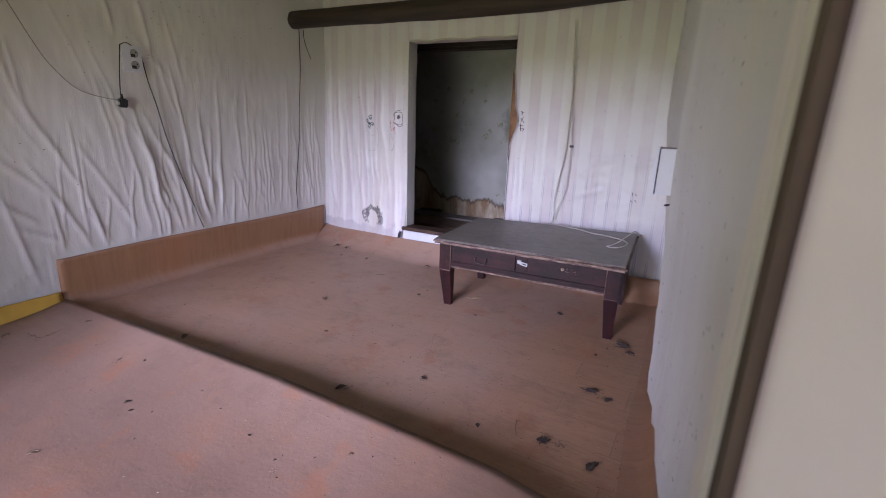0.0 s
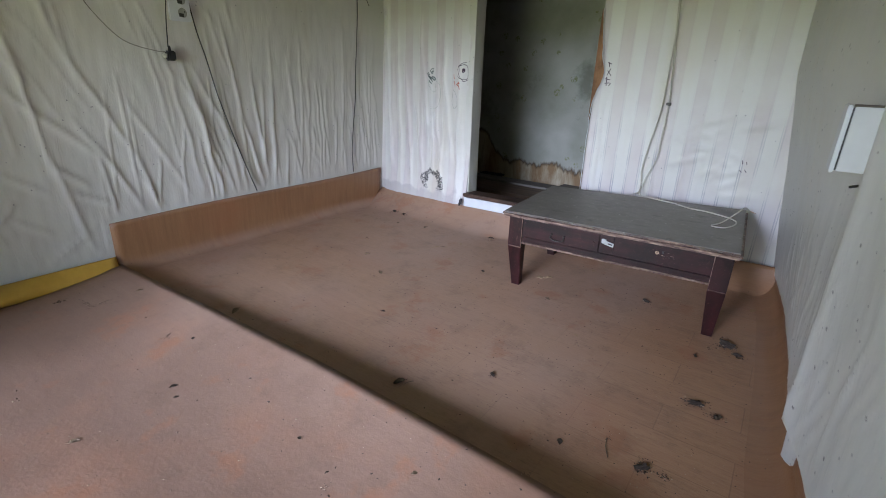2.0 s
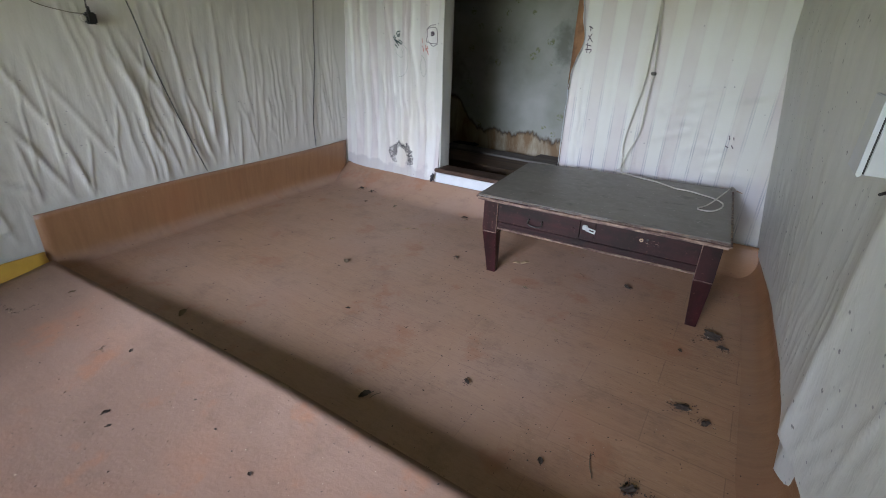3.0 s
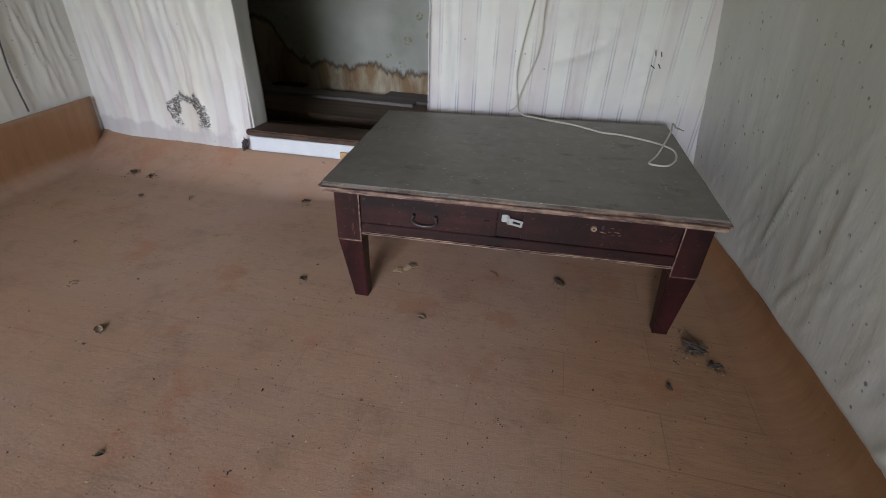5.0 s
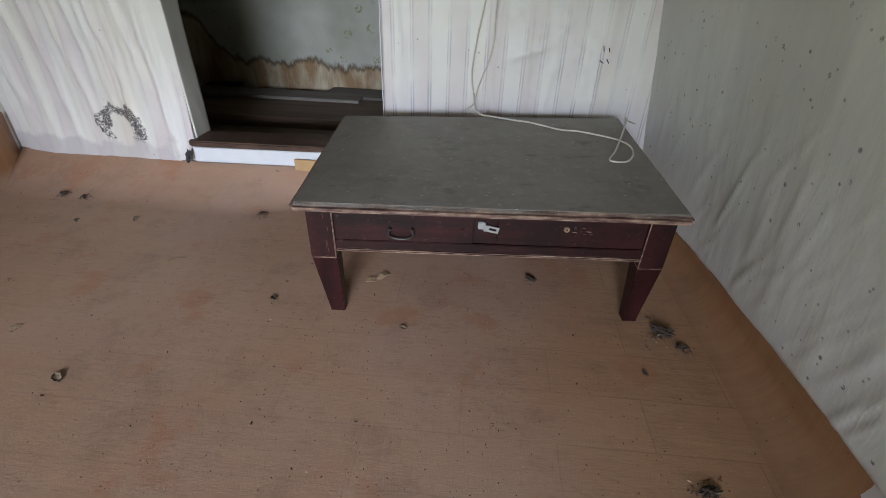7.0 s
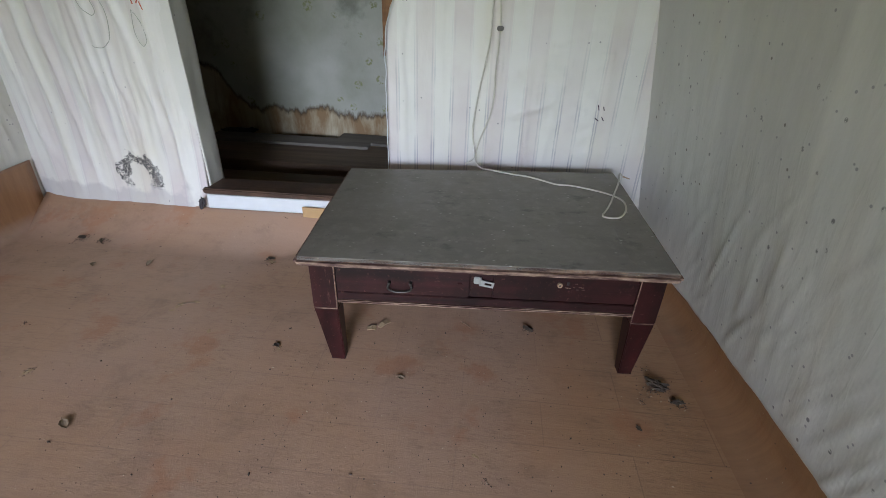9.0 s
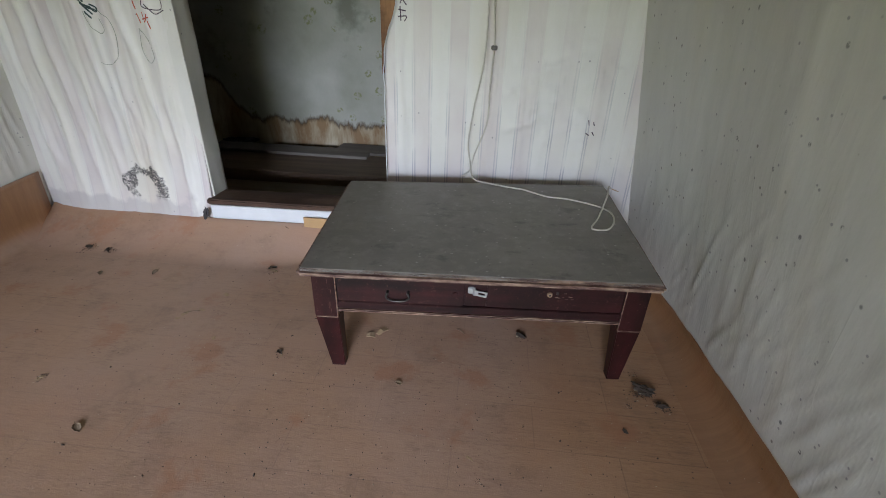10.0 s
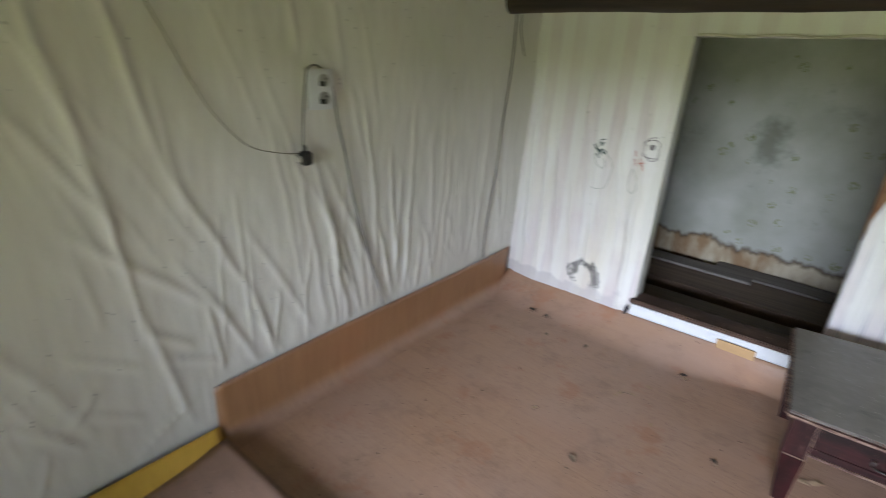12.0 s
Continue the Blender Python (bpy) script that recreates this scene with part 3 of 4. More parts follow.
# floor of the back part and its upturned skirts
floor = part("floor", boxes((-0.3, 3.3, -3.98, 0.14, -0.12, 0.0)), FLOOR)
structure(floor, "dusty brown wood-print floor vinyl", "floor")


def skirt(name, us, place, label):
    """A strip of vinyl turned up a wall: place(u, h, thickness)."""
    hs = steps(0, 1, 1 / 14)
    bm = bmesh.new()
    a = [[bm.verts.new(place(u, h, 0.0)) for h in hs] for u in us]
    b = [[bm.verts.new(place(u, h, 0.004 * min(1.0, 3 * h))) for h in hs] for u in us]
    n, m = len(us), len(hs)
    for i in range(n - 1):
        for j in range(m - 1):
            bm.faces.new((a[i][j], a[i + 1][j], a[i + 1][j + 1], a[i][j + 1]))
            bm.faces.new((b[i][j], b[i][j + 1], b[i + 1][j + 1], b[i + 1][j]))
        bm.faces.new((a[i][-1], a[i + 1][-1], b[i + 1][-1], b[i][-1]))
    for i in (0, n - 1):
        for j in range(m - 1):
            bm.faces.new((a[i][j], a[i][j + 1], b[i][j + 1], b[i][j]))
    bmesh.ops.recalc_face_normals(bm, faces=bm.faces)
    return structure(smooth_sheet(part(name, bm, SKIRT)), label, "baseboard")


def bend(h, reach, top):
    """Out from the wall and up, for a sheet turned up a wall: h runs from the floor (0) to its top (1)."""
    if h < 0.5:
        a = h / 0.5 * math.pi / 2
        return reach * (1 - math.sin(a)), reach * (1 - math.cos(a)) * 0.9
    return 0.0, reach * 0.9 + (top - reach * 0.9) * (h - 0.5) / 0.5


def left_skirt(y, h, th):
    out, z = bend(h, 0.085, 0.268 + 0.006 * math.sin(y * 3.1) + 0.016 * (y + 2.04) / 2)
    return Vector((left_x(z) + 0.012 + out + th, y, z + 0.0006))


skirt("baseboard", steps(-2.04, -0.03, 0.04), left_skirt, "orange-brown vinyl turned up the wall as a skirting")


def back_reach(x):
    """How far from the wall the vinyl begins to rise."""
    return 0.26 - 0.15 * min(1.0, max(0.0, (x - 1.1) / 0.4))


def back_skirt(x, h, th):
    reach = back_reach(x)
    out, z = reach * (1 - h), (0.112 + 0.016 * max(0.0, x - 0.8)) * h * h
    near = min(-0.004, back_face(x, 0.1).y + 0.010) if x < 0.8 else -0.046
    blend = min(1.0, max(0.0, (x - 0.72) / 0.1))
    return Vector((x, near * (1 - blend) - 0.046 * blend - out - th, z + 0.0006))


skirt("baseboard_2", steps(-0.04, 2.82, 0.04), back_skirt, "orange-brown vinyl turned up at the foot of the wall")


def right_skirt(y, h, th):
    out, z = bend(h, 0.10, right_skirt_top(y))
    return Vector((right_x(y, z) - 0.014 - out - th, y, z + 0.0006))


skirt("baseboard_3", steps(-2.5, -0.02, 0.04), right_skirt, "orange-brown vinyl turned up the mildewed wall")


# loose front sheet of vinyl whose edge curls up
def edge_y(x):
    return -2.035 + 0.02 * math.sin(x * 1.1)


def sheet_face(x, s):
    """s: metres back from the curled edge."""
    lift = 0.045 + 0.045 * min(1.0, max(0.0, x / 1.6))
    lift *= 1 - 0.8 * max(0.0, (x - 2.5) / 0.5)
    z = 0.008 + lift * max(0.0, 1 - s / 0.55) ** 2.2 + 0.003 * noise.noise((x * 2, s * 2, 5))
    return Vector((x, edge_y(x) - s, z))


front_sheet = part("floor_sheet", sheet(steps(0.0, 2.9, 0.05), steps(0.0, 1.74, 0.03), sheet_face, (0, 0, -0.003)), SHEET)
structure(smooth_sheet(front_sheet), "loose sheet of brown floor vinyl with a curled edge", "floor covering")

# log beam across the room
pts = [(-0.08 + 3.1 * k / 14, -0.33 + 0.02 * math.sin(k * 0.9), 1.715 + 0.012 * math.sin(k * 0.55 + 1) + 0.02 * k / 14) for k in range(15)]
log_beam = part("log_beam", tube(pts, 0.062, 14), BEAM)
for v in log_beam.data.vertices:
    v.co += 0.007 * noise.noise_vector(Vector((v.co.x * 3, v.co.y * 14, v.co.z * 14)))
tagged(smooth(log_beam), "dark smoke-stained round log beam under the ceiling", "beam", kind="structure")

# ---------------------------------------------------------------- back space behind the doorway
BACK_Y = 1.45
back_wall = part("wall_far", boxes((-0.8, 2.5, BACK_Y, BACK_Y + 0.15, -0.2, 2.0)), STAINED)
structure(back_wall, "flower-papered wall, paper peeled off stained plaster below", "wall")
far_sides = part("wall_far_2", boxes((-0.95, -0.8, 0.14, BACK_Y + 0.15, -0.2, 2.0), (2.5, 2.65, 0.14, BACK_Y + 0.15, -0.2, 2.0), (-0.95, -0.122, 0.03, 0.138, -0.2, 2.0)), PLASTER)
structure(far_sides, "dark plaster side walls of the back space", "wall")
far_floor = part("floor_far", boxes((-0.95, 2.65, 0.14, BACK_Y + 0.15, -0.2, -0.04)), DARKWOOD)
structure(far_floor, "dark floor of the back space", "floor")
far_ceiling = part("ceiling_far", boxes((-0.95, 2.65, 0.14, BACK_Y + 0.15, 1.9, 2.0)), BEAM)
structure(far_ceiling, "very dark ceiling boards", "ceiling")
far_beam = part("timber_beam", boxes((-0.8, 2.5, 0.68, 0.84, 1.63, 1.86), bevel=0.02), BEAM)
structure(far_beam, "very dark timber beam in the back space", "beam")

# things in the doorway
sill = part("door_sill", boxes((0.80, 1.66, -0.045, 0.10, 0.178, 0.206), bevel=0.006), SILL)
for v in sill.data.vertices:
    v.co.z += 0.006 * noise.noise((v.co.x * 4, v.co.y * 9, 2)) + 0.014 * (v.co.x - 0.8)
    v.co.y += 0.012 * noise.noise((v.co.x * 5, 4, v.co.z * 9))
structure(sill, "worn reddish-brown wooden door sill, splintered", "door sill")
sill_base = part("sill_base", boxes((0.80, 1.66, -0.018, 0.12, -0.05, 0.17)), DARKWOOD)
structure(sill_base, "dark wooden base under the door sill", "door sill")
strip = part("plastic_strip", boxes((0.815, 1.62, -0.040, -0.026, 0.085, 0.177), bevel=0.002), WHITE)
for v in strip.data.vertices:
    v.co.z += 0.016 * (v.co.x - 0.8)
tagged(strip, "white plastic strip fixed below the door sill", "trim", kind="structure")
patch = part("cardboard_patch", boxes((1.275, 1.45, -0.060, -0.054, 0.094, 0.158), bevel=0.001), plain("tan_card", (0.42, 0.26, 0.12), 0.7))
tagged(patch, "tan card patch stuck on the plastic strip", "cardboard")
bm = bmesh.new()
bmesh.ops.create_icosphere(bm, subdivisions=3, radius=1.0)
for v in bm.verts:
    p = v.co.copy()
    f = 0.8 + 0.5 * noise.noise(p * 2.1) + 0.35 * noise.noise(p * 5.3)
    v.co = Vector((0.802 + 0.014 * p.x * f + 0.006 * p.z, -0.066 + 0.014 * p.y * f, 0.145 + 0.036 * p.z * f))
jamb_rag = part("torn_lining", bm, plain("torn_black_lining", (0.05, 0.045, 0.05), 0.8, vary=0.7, scale=90))
tagged(jamb_rag, "ragged dark end of torn lining at the sill", "debris")

# papered reveal of the doorway and the bare timber where the paper is torn
reveal = part("door_jamb", slab(steps(-0.002, 0.115, 0.0117), steps(0.19, DOOR_TOP, 0.03), lambda y, z: Vector((DOOR_L + 0.005 + 0.004 * noise.noise((y * 20, z * 4, 1)) + 0.10 * y * max(0.0, 0.5 - z), y, z)), lambda y, z: Vector((DOOR_L - 0.05, y + 0.004, z))), PAPER_LEFT)
structure(smooth(reveal), "creased greyish paper lining the door reveal", "door frame")


def torn_x(z):
    return DOOR_R - 0.004 + 0.052 * math.exp(-(((z - 1.06) / 0.11) ** 2)) + 0.02 * math.exp(-(((z - 1.25) / 0.1) ** 2)) + 0.006 * noise.noise((z * 22, 0, 3))


bm = bmesh.new()
rows = [(bm.verts.new((DOOR_R - 0.008, -0.012, z)), bm.verts.new((torn_x(z), -0.016 - 0.004 * noise.noise((z * 30, 1, 1)), z)), bm.verts.new((DOOR_R - 0.008, 0.06, z))) for z in steps(0.80, 1.40, 0.01)]
for (a, b, c), (d, e, f) in zip(rows, rows[1:]):
    bm.faces.new((a, b, e, d)), bm.faces.new((c, a, d, f))
torn = part("torn_jamb", bm, wood("bare_brown_timber", (0.14, 0.06, 0.028), (0.36, 0.19, 0.09), 0.8, 2, (0.09, 0.04, 0.02)))
structure(torn, "bare brown timber where wallpaper is torn at the jamb", "door frame")
flap = part("paper_tear", tube(curve_points([(torn_x(z) + 0.003, -0.018, z) for z in steps(0.30, 1.40, 0.05)], 3), 0.0022, 6), WHITE)
structure(flap, "curled torn edge of wallpaper beside the doorway", "wallpaper")
lintel_tear = part("paper_tear_2", tube(curve_points([(x, -0.012, DOOR_TOP + 0.004 * math.sin(x * 23) + 0.003) for x in steps(0.84, 1.66, 0.06)], 3), 0.006, 6), PLASTER)
structure(lintel_tear, "frayed wallpaper edge along the doorway head", "wallpaper")

# boards lying in the back space
for span, at, turn, mat, label in (
    ((0.0, 1.9, 0.0, 0.46, 0.0, 0.05), (0.2, 0.24, -0.039), 0.5, DARKWOOD, "dark brown board lying in the back space"),
    ((0.0, 2.0, 0.0, 0.42, 0.0, 0.085), (0.1, 0.80, -0.039), -0.4, DARKWOOD, "dark brown board lying against the far boards"),
    ((0.0, 1.15, 0.0, 0.17, 0.0, 0.02), (0.12, 1.13, 0.047), -0.6, GREYBOARD, "thin grey board lying on the dark boards"),
    ((0.0, 0.9, 0.0, 0.2, 0.0, 0.018), (1.0, 1.23, 0.046), -3.0, GREYBOARD, "thin grey board by the stained wall"),
):
    b = part("board", boxes(span, bevel=0.004), mat)
    b.matrix_world = pose(*at, 0, 0, turn)
    tagged(b, label, "board", "boards in the back space")
bm = bmesh.new()
bmesh.ops.create_icosphere(bm, subdivisions=4, radius=1.0)
for v in bm.verts:
    p = v.co.copy()
    f = 0.8 + 0.45 * noise.noise(p * 1.7) + 0.3 * noise.noise(p * 4.3) + 0.16 * noise.noise(p * 10)
    v.co = Vector((0.15 + 0.15 * p.x * f, 0.05 * p.y * f, max(0.0, 0.012 + 0.026 * p.z * f + 0.012 * noise.noise(p * 6 + Vector((9, 0, 0))))))
rag = part("rag", bm, plain("black_rag", (0.03, 0.028, 0.03), 0.9))
rag.matrix_world = pose(0.12, 1.32, 0.05, 0, 0, 8)
tagged(rag, "crumpled black rag at the foot of the stained wall", "rag")

# ---------------------------------------------------------------- low writing table
table = new("low_table")
tagged(table, "low maroon wooden writing table, dusty top, worn edges", "table")
TW, TD, TH = 1.03, 0.70, 0.408
table.matrix_world = pose(1.592, -0.884, 0, 0, 0, 3.7) @ Matrix.Diagonal((1.013, 1, 1, 1))


def warp(ob):
    """The old top is warped: its far corner has risen."""
    for v in ob.data.vertices:
        v.co.z += 0.026 * max(0.0, v.co.x / TW) * max(0.0, v.co.y / TD)
    return ob


def grid_box(x0, x1, y0, y1, z0, z1, n, bevel):
    bm = boxes((x0, x1, y0, y1, z0, z1), bevel=bevel)
    for k in range(1, n):
        for axis, a, b in ((0, x0, x1), (1, y0, y1)):
            no = Vector((1, 0, 0)) if axis == 0 else Vector((0, 1, 0))
            bmesh.ops.bisect_plane(bm, geom=bm.verts[:] + bm.edges[:] + bm.faces[:], plane_co=no * (a + (b - a) * k / n), plane_no=no)
    return bm


warp(part("tabletop", grid_box(0.010, TW - 0.010, 0.010, TD - 0.004, TH - 0.012, TH, 6, 0.0015), DUSTY, table, "grey dust-covered tabletop"))
edge = warp(part("edge_moulding", grid_box(0, TW, 0, TD, TH - 0.028, TH - 0.0015, 14, 0.010), WORN, table, "worn pale edge moulding"))
for v in edge.data.vertices:
    v.co.z += 0.0015 * noise.noise((v.co.x * 30, v.co.y * 30, 0))
warp(part("top_inlay", boxes((0.905, TW - 0.014, 0.014, 0.250, TH - 0.004, TH + 0.0008), bevel=0.0004), DUSTY, table, "slightly darker patch let into the tabletop"))
UNDER = TH - 0.028


def leg(x, y, right, back):
    """Square leg with a scored line, tapering below it on its outer and front sides."""
    for name, z0, z1, grow in (("leg", 0.0, UNDER + (0.024 if back and right else 0.0), 0.0),):
        bm = bmesh.new()
        ring = []
        for z, f in ((0.0, 1.0), (0.004, 1.0), (0.216, 0.04), (0.2185, 0.1), (0.2215, 0.1), (0.224, 0.0), (z1, 0.0)):
            sx0, sx1 = (0.026 * f, 0.0) if not right else (0.018 * f, 0.010 * f)
            a, b = x + sx0, x + 0.070 - sx1
            c, d = (y + 0.028 * f, y + 0.065) if not back else (y, y + 0.065 - 0.02 * f)
            if f in (0.1, 0.04):
                a, b, c, d = a + 0.0015 * (f == 0.1), b - 0.0015 * (f == 0.1), c + 0.0015 * (f == 0.1), d
            ring.append([bm.verts.new(p) for p in ((a, c, z), (b, c, z), (b, d, z), (a, d, z))])
        for p, q in zip(ring, ring[1:]):
            for k in range(4):
                bm.faces.new((p[k], p[(k + 1) % 4], q[(k + 1) % 4], q[k]))
        bm.faces.new(ring[0][::-1]), bm.faces.new(ring[-1])
        bmesh.ops.bevel(bm, geom=[e for e in bm.edges if abs(e.verts[0].co.z - e.verts[1].co.z) > 0.05], offset=0.003, segments=2, affect="EDGES")
        ob = part(name, bm, MAROON_LEG, table)
        # scored pale line round the leg
        part("score_line", boxes((x + 0.001, x + 0.069, y + 0.0005, y + 0.066, 0.2185, 0.2212)), WORN, ob, "pale scored line")
        for k, px in enumerate((x + 0.0685, ) if not right else (x + 0.0015, )):
            part("worn_arris", tube([(px + 0.0005, y + 0.0015, UNDER - 0.003), (px + 0.0005, y + 0.0015, 0.222)], 0.002, 5), WORN, ob, "chipped pale corner")
    return ob


leg(0.030, 0.034, False, False)
leg(0.936, 0.034, True, False)
leg(0.030, TD - 0.10, False, True)
leg(0.936, TD - 0.10, True, True)
FRONT = 0.040
part("apron", boxes((0.1, 0.938, FRONT + 0.012, FRONT + 0.03, 0.250, UNDER), bevel=0.001), MAROON, table)
part("lower_rail", boxes((0.1, 0.938, FRONT + 0.001, FRONT + 0.02, 0.250, 0.277), bevel=0.002), MAROON, table)
part("rail_lip", boxes((0.1, 0.938, FRONT - 0.006, FRONT + 0.024, 0.242, 0.2505), bevel=0.003), WORN, table, "chipped pale lip under the rail")
for y0, y1 in ((0.10, TD - 0.10),):
    part("side_rail", boxes((0.038, 0.056, y0, y1, 0.25, UNDER), bevel=0.002), MAROON_LEG, table)
    part("side_rail", boxes((TW - 0.062, TW - 0.044, y0, y1, 0.25, UNDER), bevel=0.002), MAROON_LEG, table)
part("back_rail", boxes((0.1, 0.938, TD - 0.06, TD - 0.045, 0.25, UNDER), bevel=0.002), MAROON, table)
drawer = part("drawer", boxes((0.102, 0.474, FRONT - 0.001, FRONT + 0.014, 0.2795, UNDER - 0.010), bevel=0.0025), MAROON, table, "maroon drawer front with scuffs")
for x in (0.252, 0.312):
    part("handle_post", tube([(x, FRONT + 0.004, 0.322), (x, FRONT - 0.014, 0.322)], 0.0055, 10, end=0.004), IRON, drawer)
part("handle", tube(curve_points([(0.252, FRONT - 0.012, 0.322), (0.249, FRONT - 0.015, 0.309), (0.262, FRONT - 0.014, 0.2985), (0.282, FRONT - 0.013, 0.2955), (0.302, FRONT - 0.014, 0.2985), (0.315, FRONT - 0.015, 0.309), (0.312, FRONT - 0.012, 0.322)], 5), 0.0032, 8), IRON, drawer, "black iron drop handle")
part("lock_disc", tube([(0.449, FRONT + 0.002, 0.322), (0.449, FRONT - 0.0035, 0.322)], 0.0085, 14, end=0.0075), MAROON_LEG, drawer)
part("lock_panel", boxes((0.4775, 0.5385, FRONT + 0.004, FRONT + 0.014, 0.2795, UNDER - 0.003), bevel=0.002), MAROON, table, "recessed panel beside the drawer")
hasp = part("hasp", boxes((0.486, 0.505, FRONT - 0.003, FRONT + 0.005, 0.3285, 0.350), bevel=0.002), STEEL, table, "dull steel hasp")
plate = boxes((0.0, 0.012, -0.0015, 0.0015, 0.0, 0.018), (0.032, 0.038, -0.0015, 0.0015, 0.0, 0.018), (0.012, 0.032, -0.0015, 0.0015, 0.0, 0.0055), (0.012, 0.032, -0.0015, 0.0015, 0.0125, 0.018))
for v in plate.verts:
    v.co = pose(0.502, FRONT - 0.006, 0.3275, 0, 12, 0) @ v.co
part("hasp_plate", plate, STEEL, hasp, "slotted steel hasp plate")
part("hinge_pin", tube([(0.504, FRONT - 0.005, 0.326), (0.504, FRONT - 0.005, 0.352)], 0.0032, 8), STEEL, hasp)
fixed = part("false_drawer", boxes((0.541, 0.936, FRONT + 0.002, FRONT + 0.014, 0.2795, UNDER - 0.003), bevel=0.002), MAROON, table, "long maroon front panel with worn paint")
bm = tube([(0.722, FRONT + 0.003, 0.336), (0.722, FRONT - 0.003, 0.336)], 0.0085, 14, end=0.007)
part("keyhole_ring", bm, BRASS, fixed, "brass keyhole ring")
part("keyhole", tube([(0.722, FRONT + 0.0, 0.336), (0.722, FRONT - 0.0036, 0.336)], 0.003, 10), BLACK, fixed)
part("lock_scar", boxes((0.741, 0.7475, FRONT - 0.0005, FRONT + 0.003, 0.336, 0.347), bevel=0.001), BLACK, fixed, "dark lock slot")
rs = random.Random(9)
for k in range(11):
    x, z = 0.742 + rs.uniform(-0.01, 0.05), 0.333 + rs.uniform(-0.012, 0.01)
    part("scratch", boxes((x, x + rs.uniform(0.003, 0.012), FRONT + 0.0008, FRONT + 0.003, z, z + 0.0014)), WORN, fixed, "pale paint scratch")

# cable that comes down the wall and lies on the table


def on_table(x, y, lift=0.004):
    z = TH + 0.026 * max(0.0, x / TW) * max(0.0, y / TD) + lift
    return table.matrix_world @ Vector((x, y, z))


wall_run = [(2.045, -0.022, 1.66), (2.058, -0.024, 1.40), (2.069, -0.024, 1.26), (2.069, -0.024, 1.05), (2.065, -0.022, 0.87), (2.038, -0.022, 0.70), (2.021, -0.024, 0.55), (2.033, -0.03, 0.47)]
lie = [(0.505, 0.735), (0.56, 0.69), (0.63, 0.655), (0.69, 0.632), (0.735, 0.60), (0.785, 0.565), (0.84, 0.555), (0.90, 0.525), (0.955, 0.488), (0.985, 0.44), (0.978, 0.375), (0.945, 0.318), (0.905, 0.312), (0.893, 0.33), (0.93, 0.40)]
run = [*wall_run, *(on_table(x, y) for x, y in lie), on_table(0.985, 0.52, 0.03), on_table(1.01, 0.60, 0.035), on_table(1.035, 0.635, 0.012)]
cable = new("electric_cable")
tagged(cable, "ivory electric cable hanging down the wall onto the table", "cable")
part("cord", tube(curve_points(run, 5), 0.0031, 8), IVORY, cable)
part("second_cord", tube(curve_points([(2.055, -0.03, 1.66), (2.074, -0.032, 1.27), (2.089, -0.03, 1.07), (2.10, -0.028, 0.92), (2.095, -0.028, 0.77), (2.092, -0.028, 0.63), (2.05, -0.03, 0.50), (2.034, -0.034, 0.43), (2.0, -0.05, 0.405)], 6), 0.0028, 8), IVORY, cable)
part("clip", boxes((2.088, 2.112, -0.036, -0.018, 0.909, 0.925), bevel=0.003), IRON, cable, "small dark nail clip")
part("bare_end", tube([on_table(1.035, 0.635, 0.012), on_table(1.06, 0.625, 0.006)], 0.003, 6, end=0.0015), BRASS, cable, "stripped copper end")

# ---------------------------------------------------------------- things on the walls
socket = new("wall_socket")
tagged(socket, "white double wall socket with grimy holes", "socket")
socket.matrix_world = pose(0.0, -1.545, 1.315, 0, 0, 0)
part("back_box", boxes((-0.03, 0.022, -0.052, 0.052, -0.066, 0.066), bevel=0.003), IVORY, socket)
part("face_plate", boxes((0.020, 0.030, -0.055, 0.055, -0.069, 0.069), bevel=0.004), WHITE, socket)
for z in (0.031, -0.029):
    cup = part("socket_cup", tube([(0.0295, 0.012, z), (0.0325, 0.012, z)], 0.023, 20, end=0.0215), plain("grey_plastic_cup", (0.3, 0.3, 0.29), 0.5), socket, "round grey socket cup")
    for y in (-0.0095, 0.0095):
        part("hole", tube([(0.0328, 0.012 + y, z + y * 0.6), (0.0334, 0.012 + y, z + y * 0.6)], 0.0042, 8), BLACK, cup)
    part("grime", boxes((0.0322, 0.0330, -0.008, 0.016, z - 0.019, z - 0.003), bevel=0.0003), BLACK, cup, "black grime")
adapter = new("plug_adapter")
tagged(adapter, "black plug hanging on its cord on the wall", "plug")
adapter.matrix_world = pose(0.012, -1.625, 1.083)
part("plug_body", boxes((-0.004, 0.034, -0.020, 0.020, -0.026, 0.022), bevel=0.006), BLACK, adapter)
part("plug_neck", tube([(0.014, -0.002, 0.02), (0.014, 0.0, 0.045)], 0.009, 8, end=0.005), BLACK, adapter)
part("plug_cap", boxes((0.0, 0.024, -0.034, -0.019, -0.012, 0.008), bevel=0.003), IVORY, adapter, "pale plug side")


def cord(name, pts, r, mat, label, n=6):
    return tagged(part(name, tube(curve_points(pts, n), r, 6), mat), label, "cord")


def lw(y, z, off=0.012):
    return left_face(y, z) + Vector((off, 0, 0))


cord("cord", [lw(-1.60, 1.384, 0.03), lw(-1.607, 1.31, 0.02), lw(-1.618, 1.22, 0.02), lw(-1.627, 1.12, 0.024)], 0.0028, BLACK, "short black cord from socket to hanging plug")
cord("cord", [lw(-1.54, 1.386, 0.028), lw(-1.57, 1.397, 0.03), lw(-1.60, 1.384, 0.03)], 0.0025, BLACK, "short black cord looped over the socket")
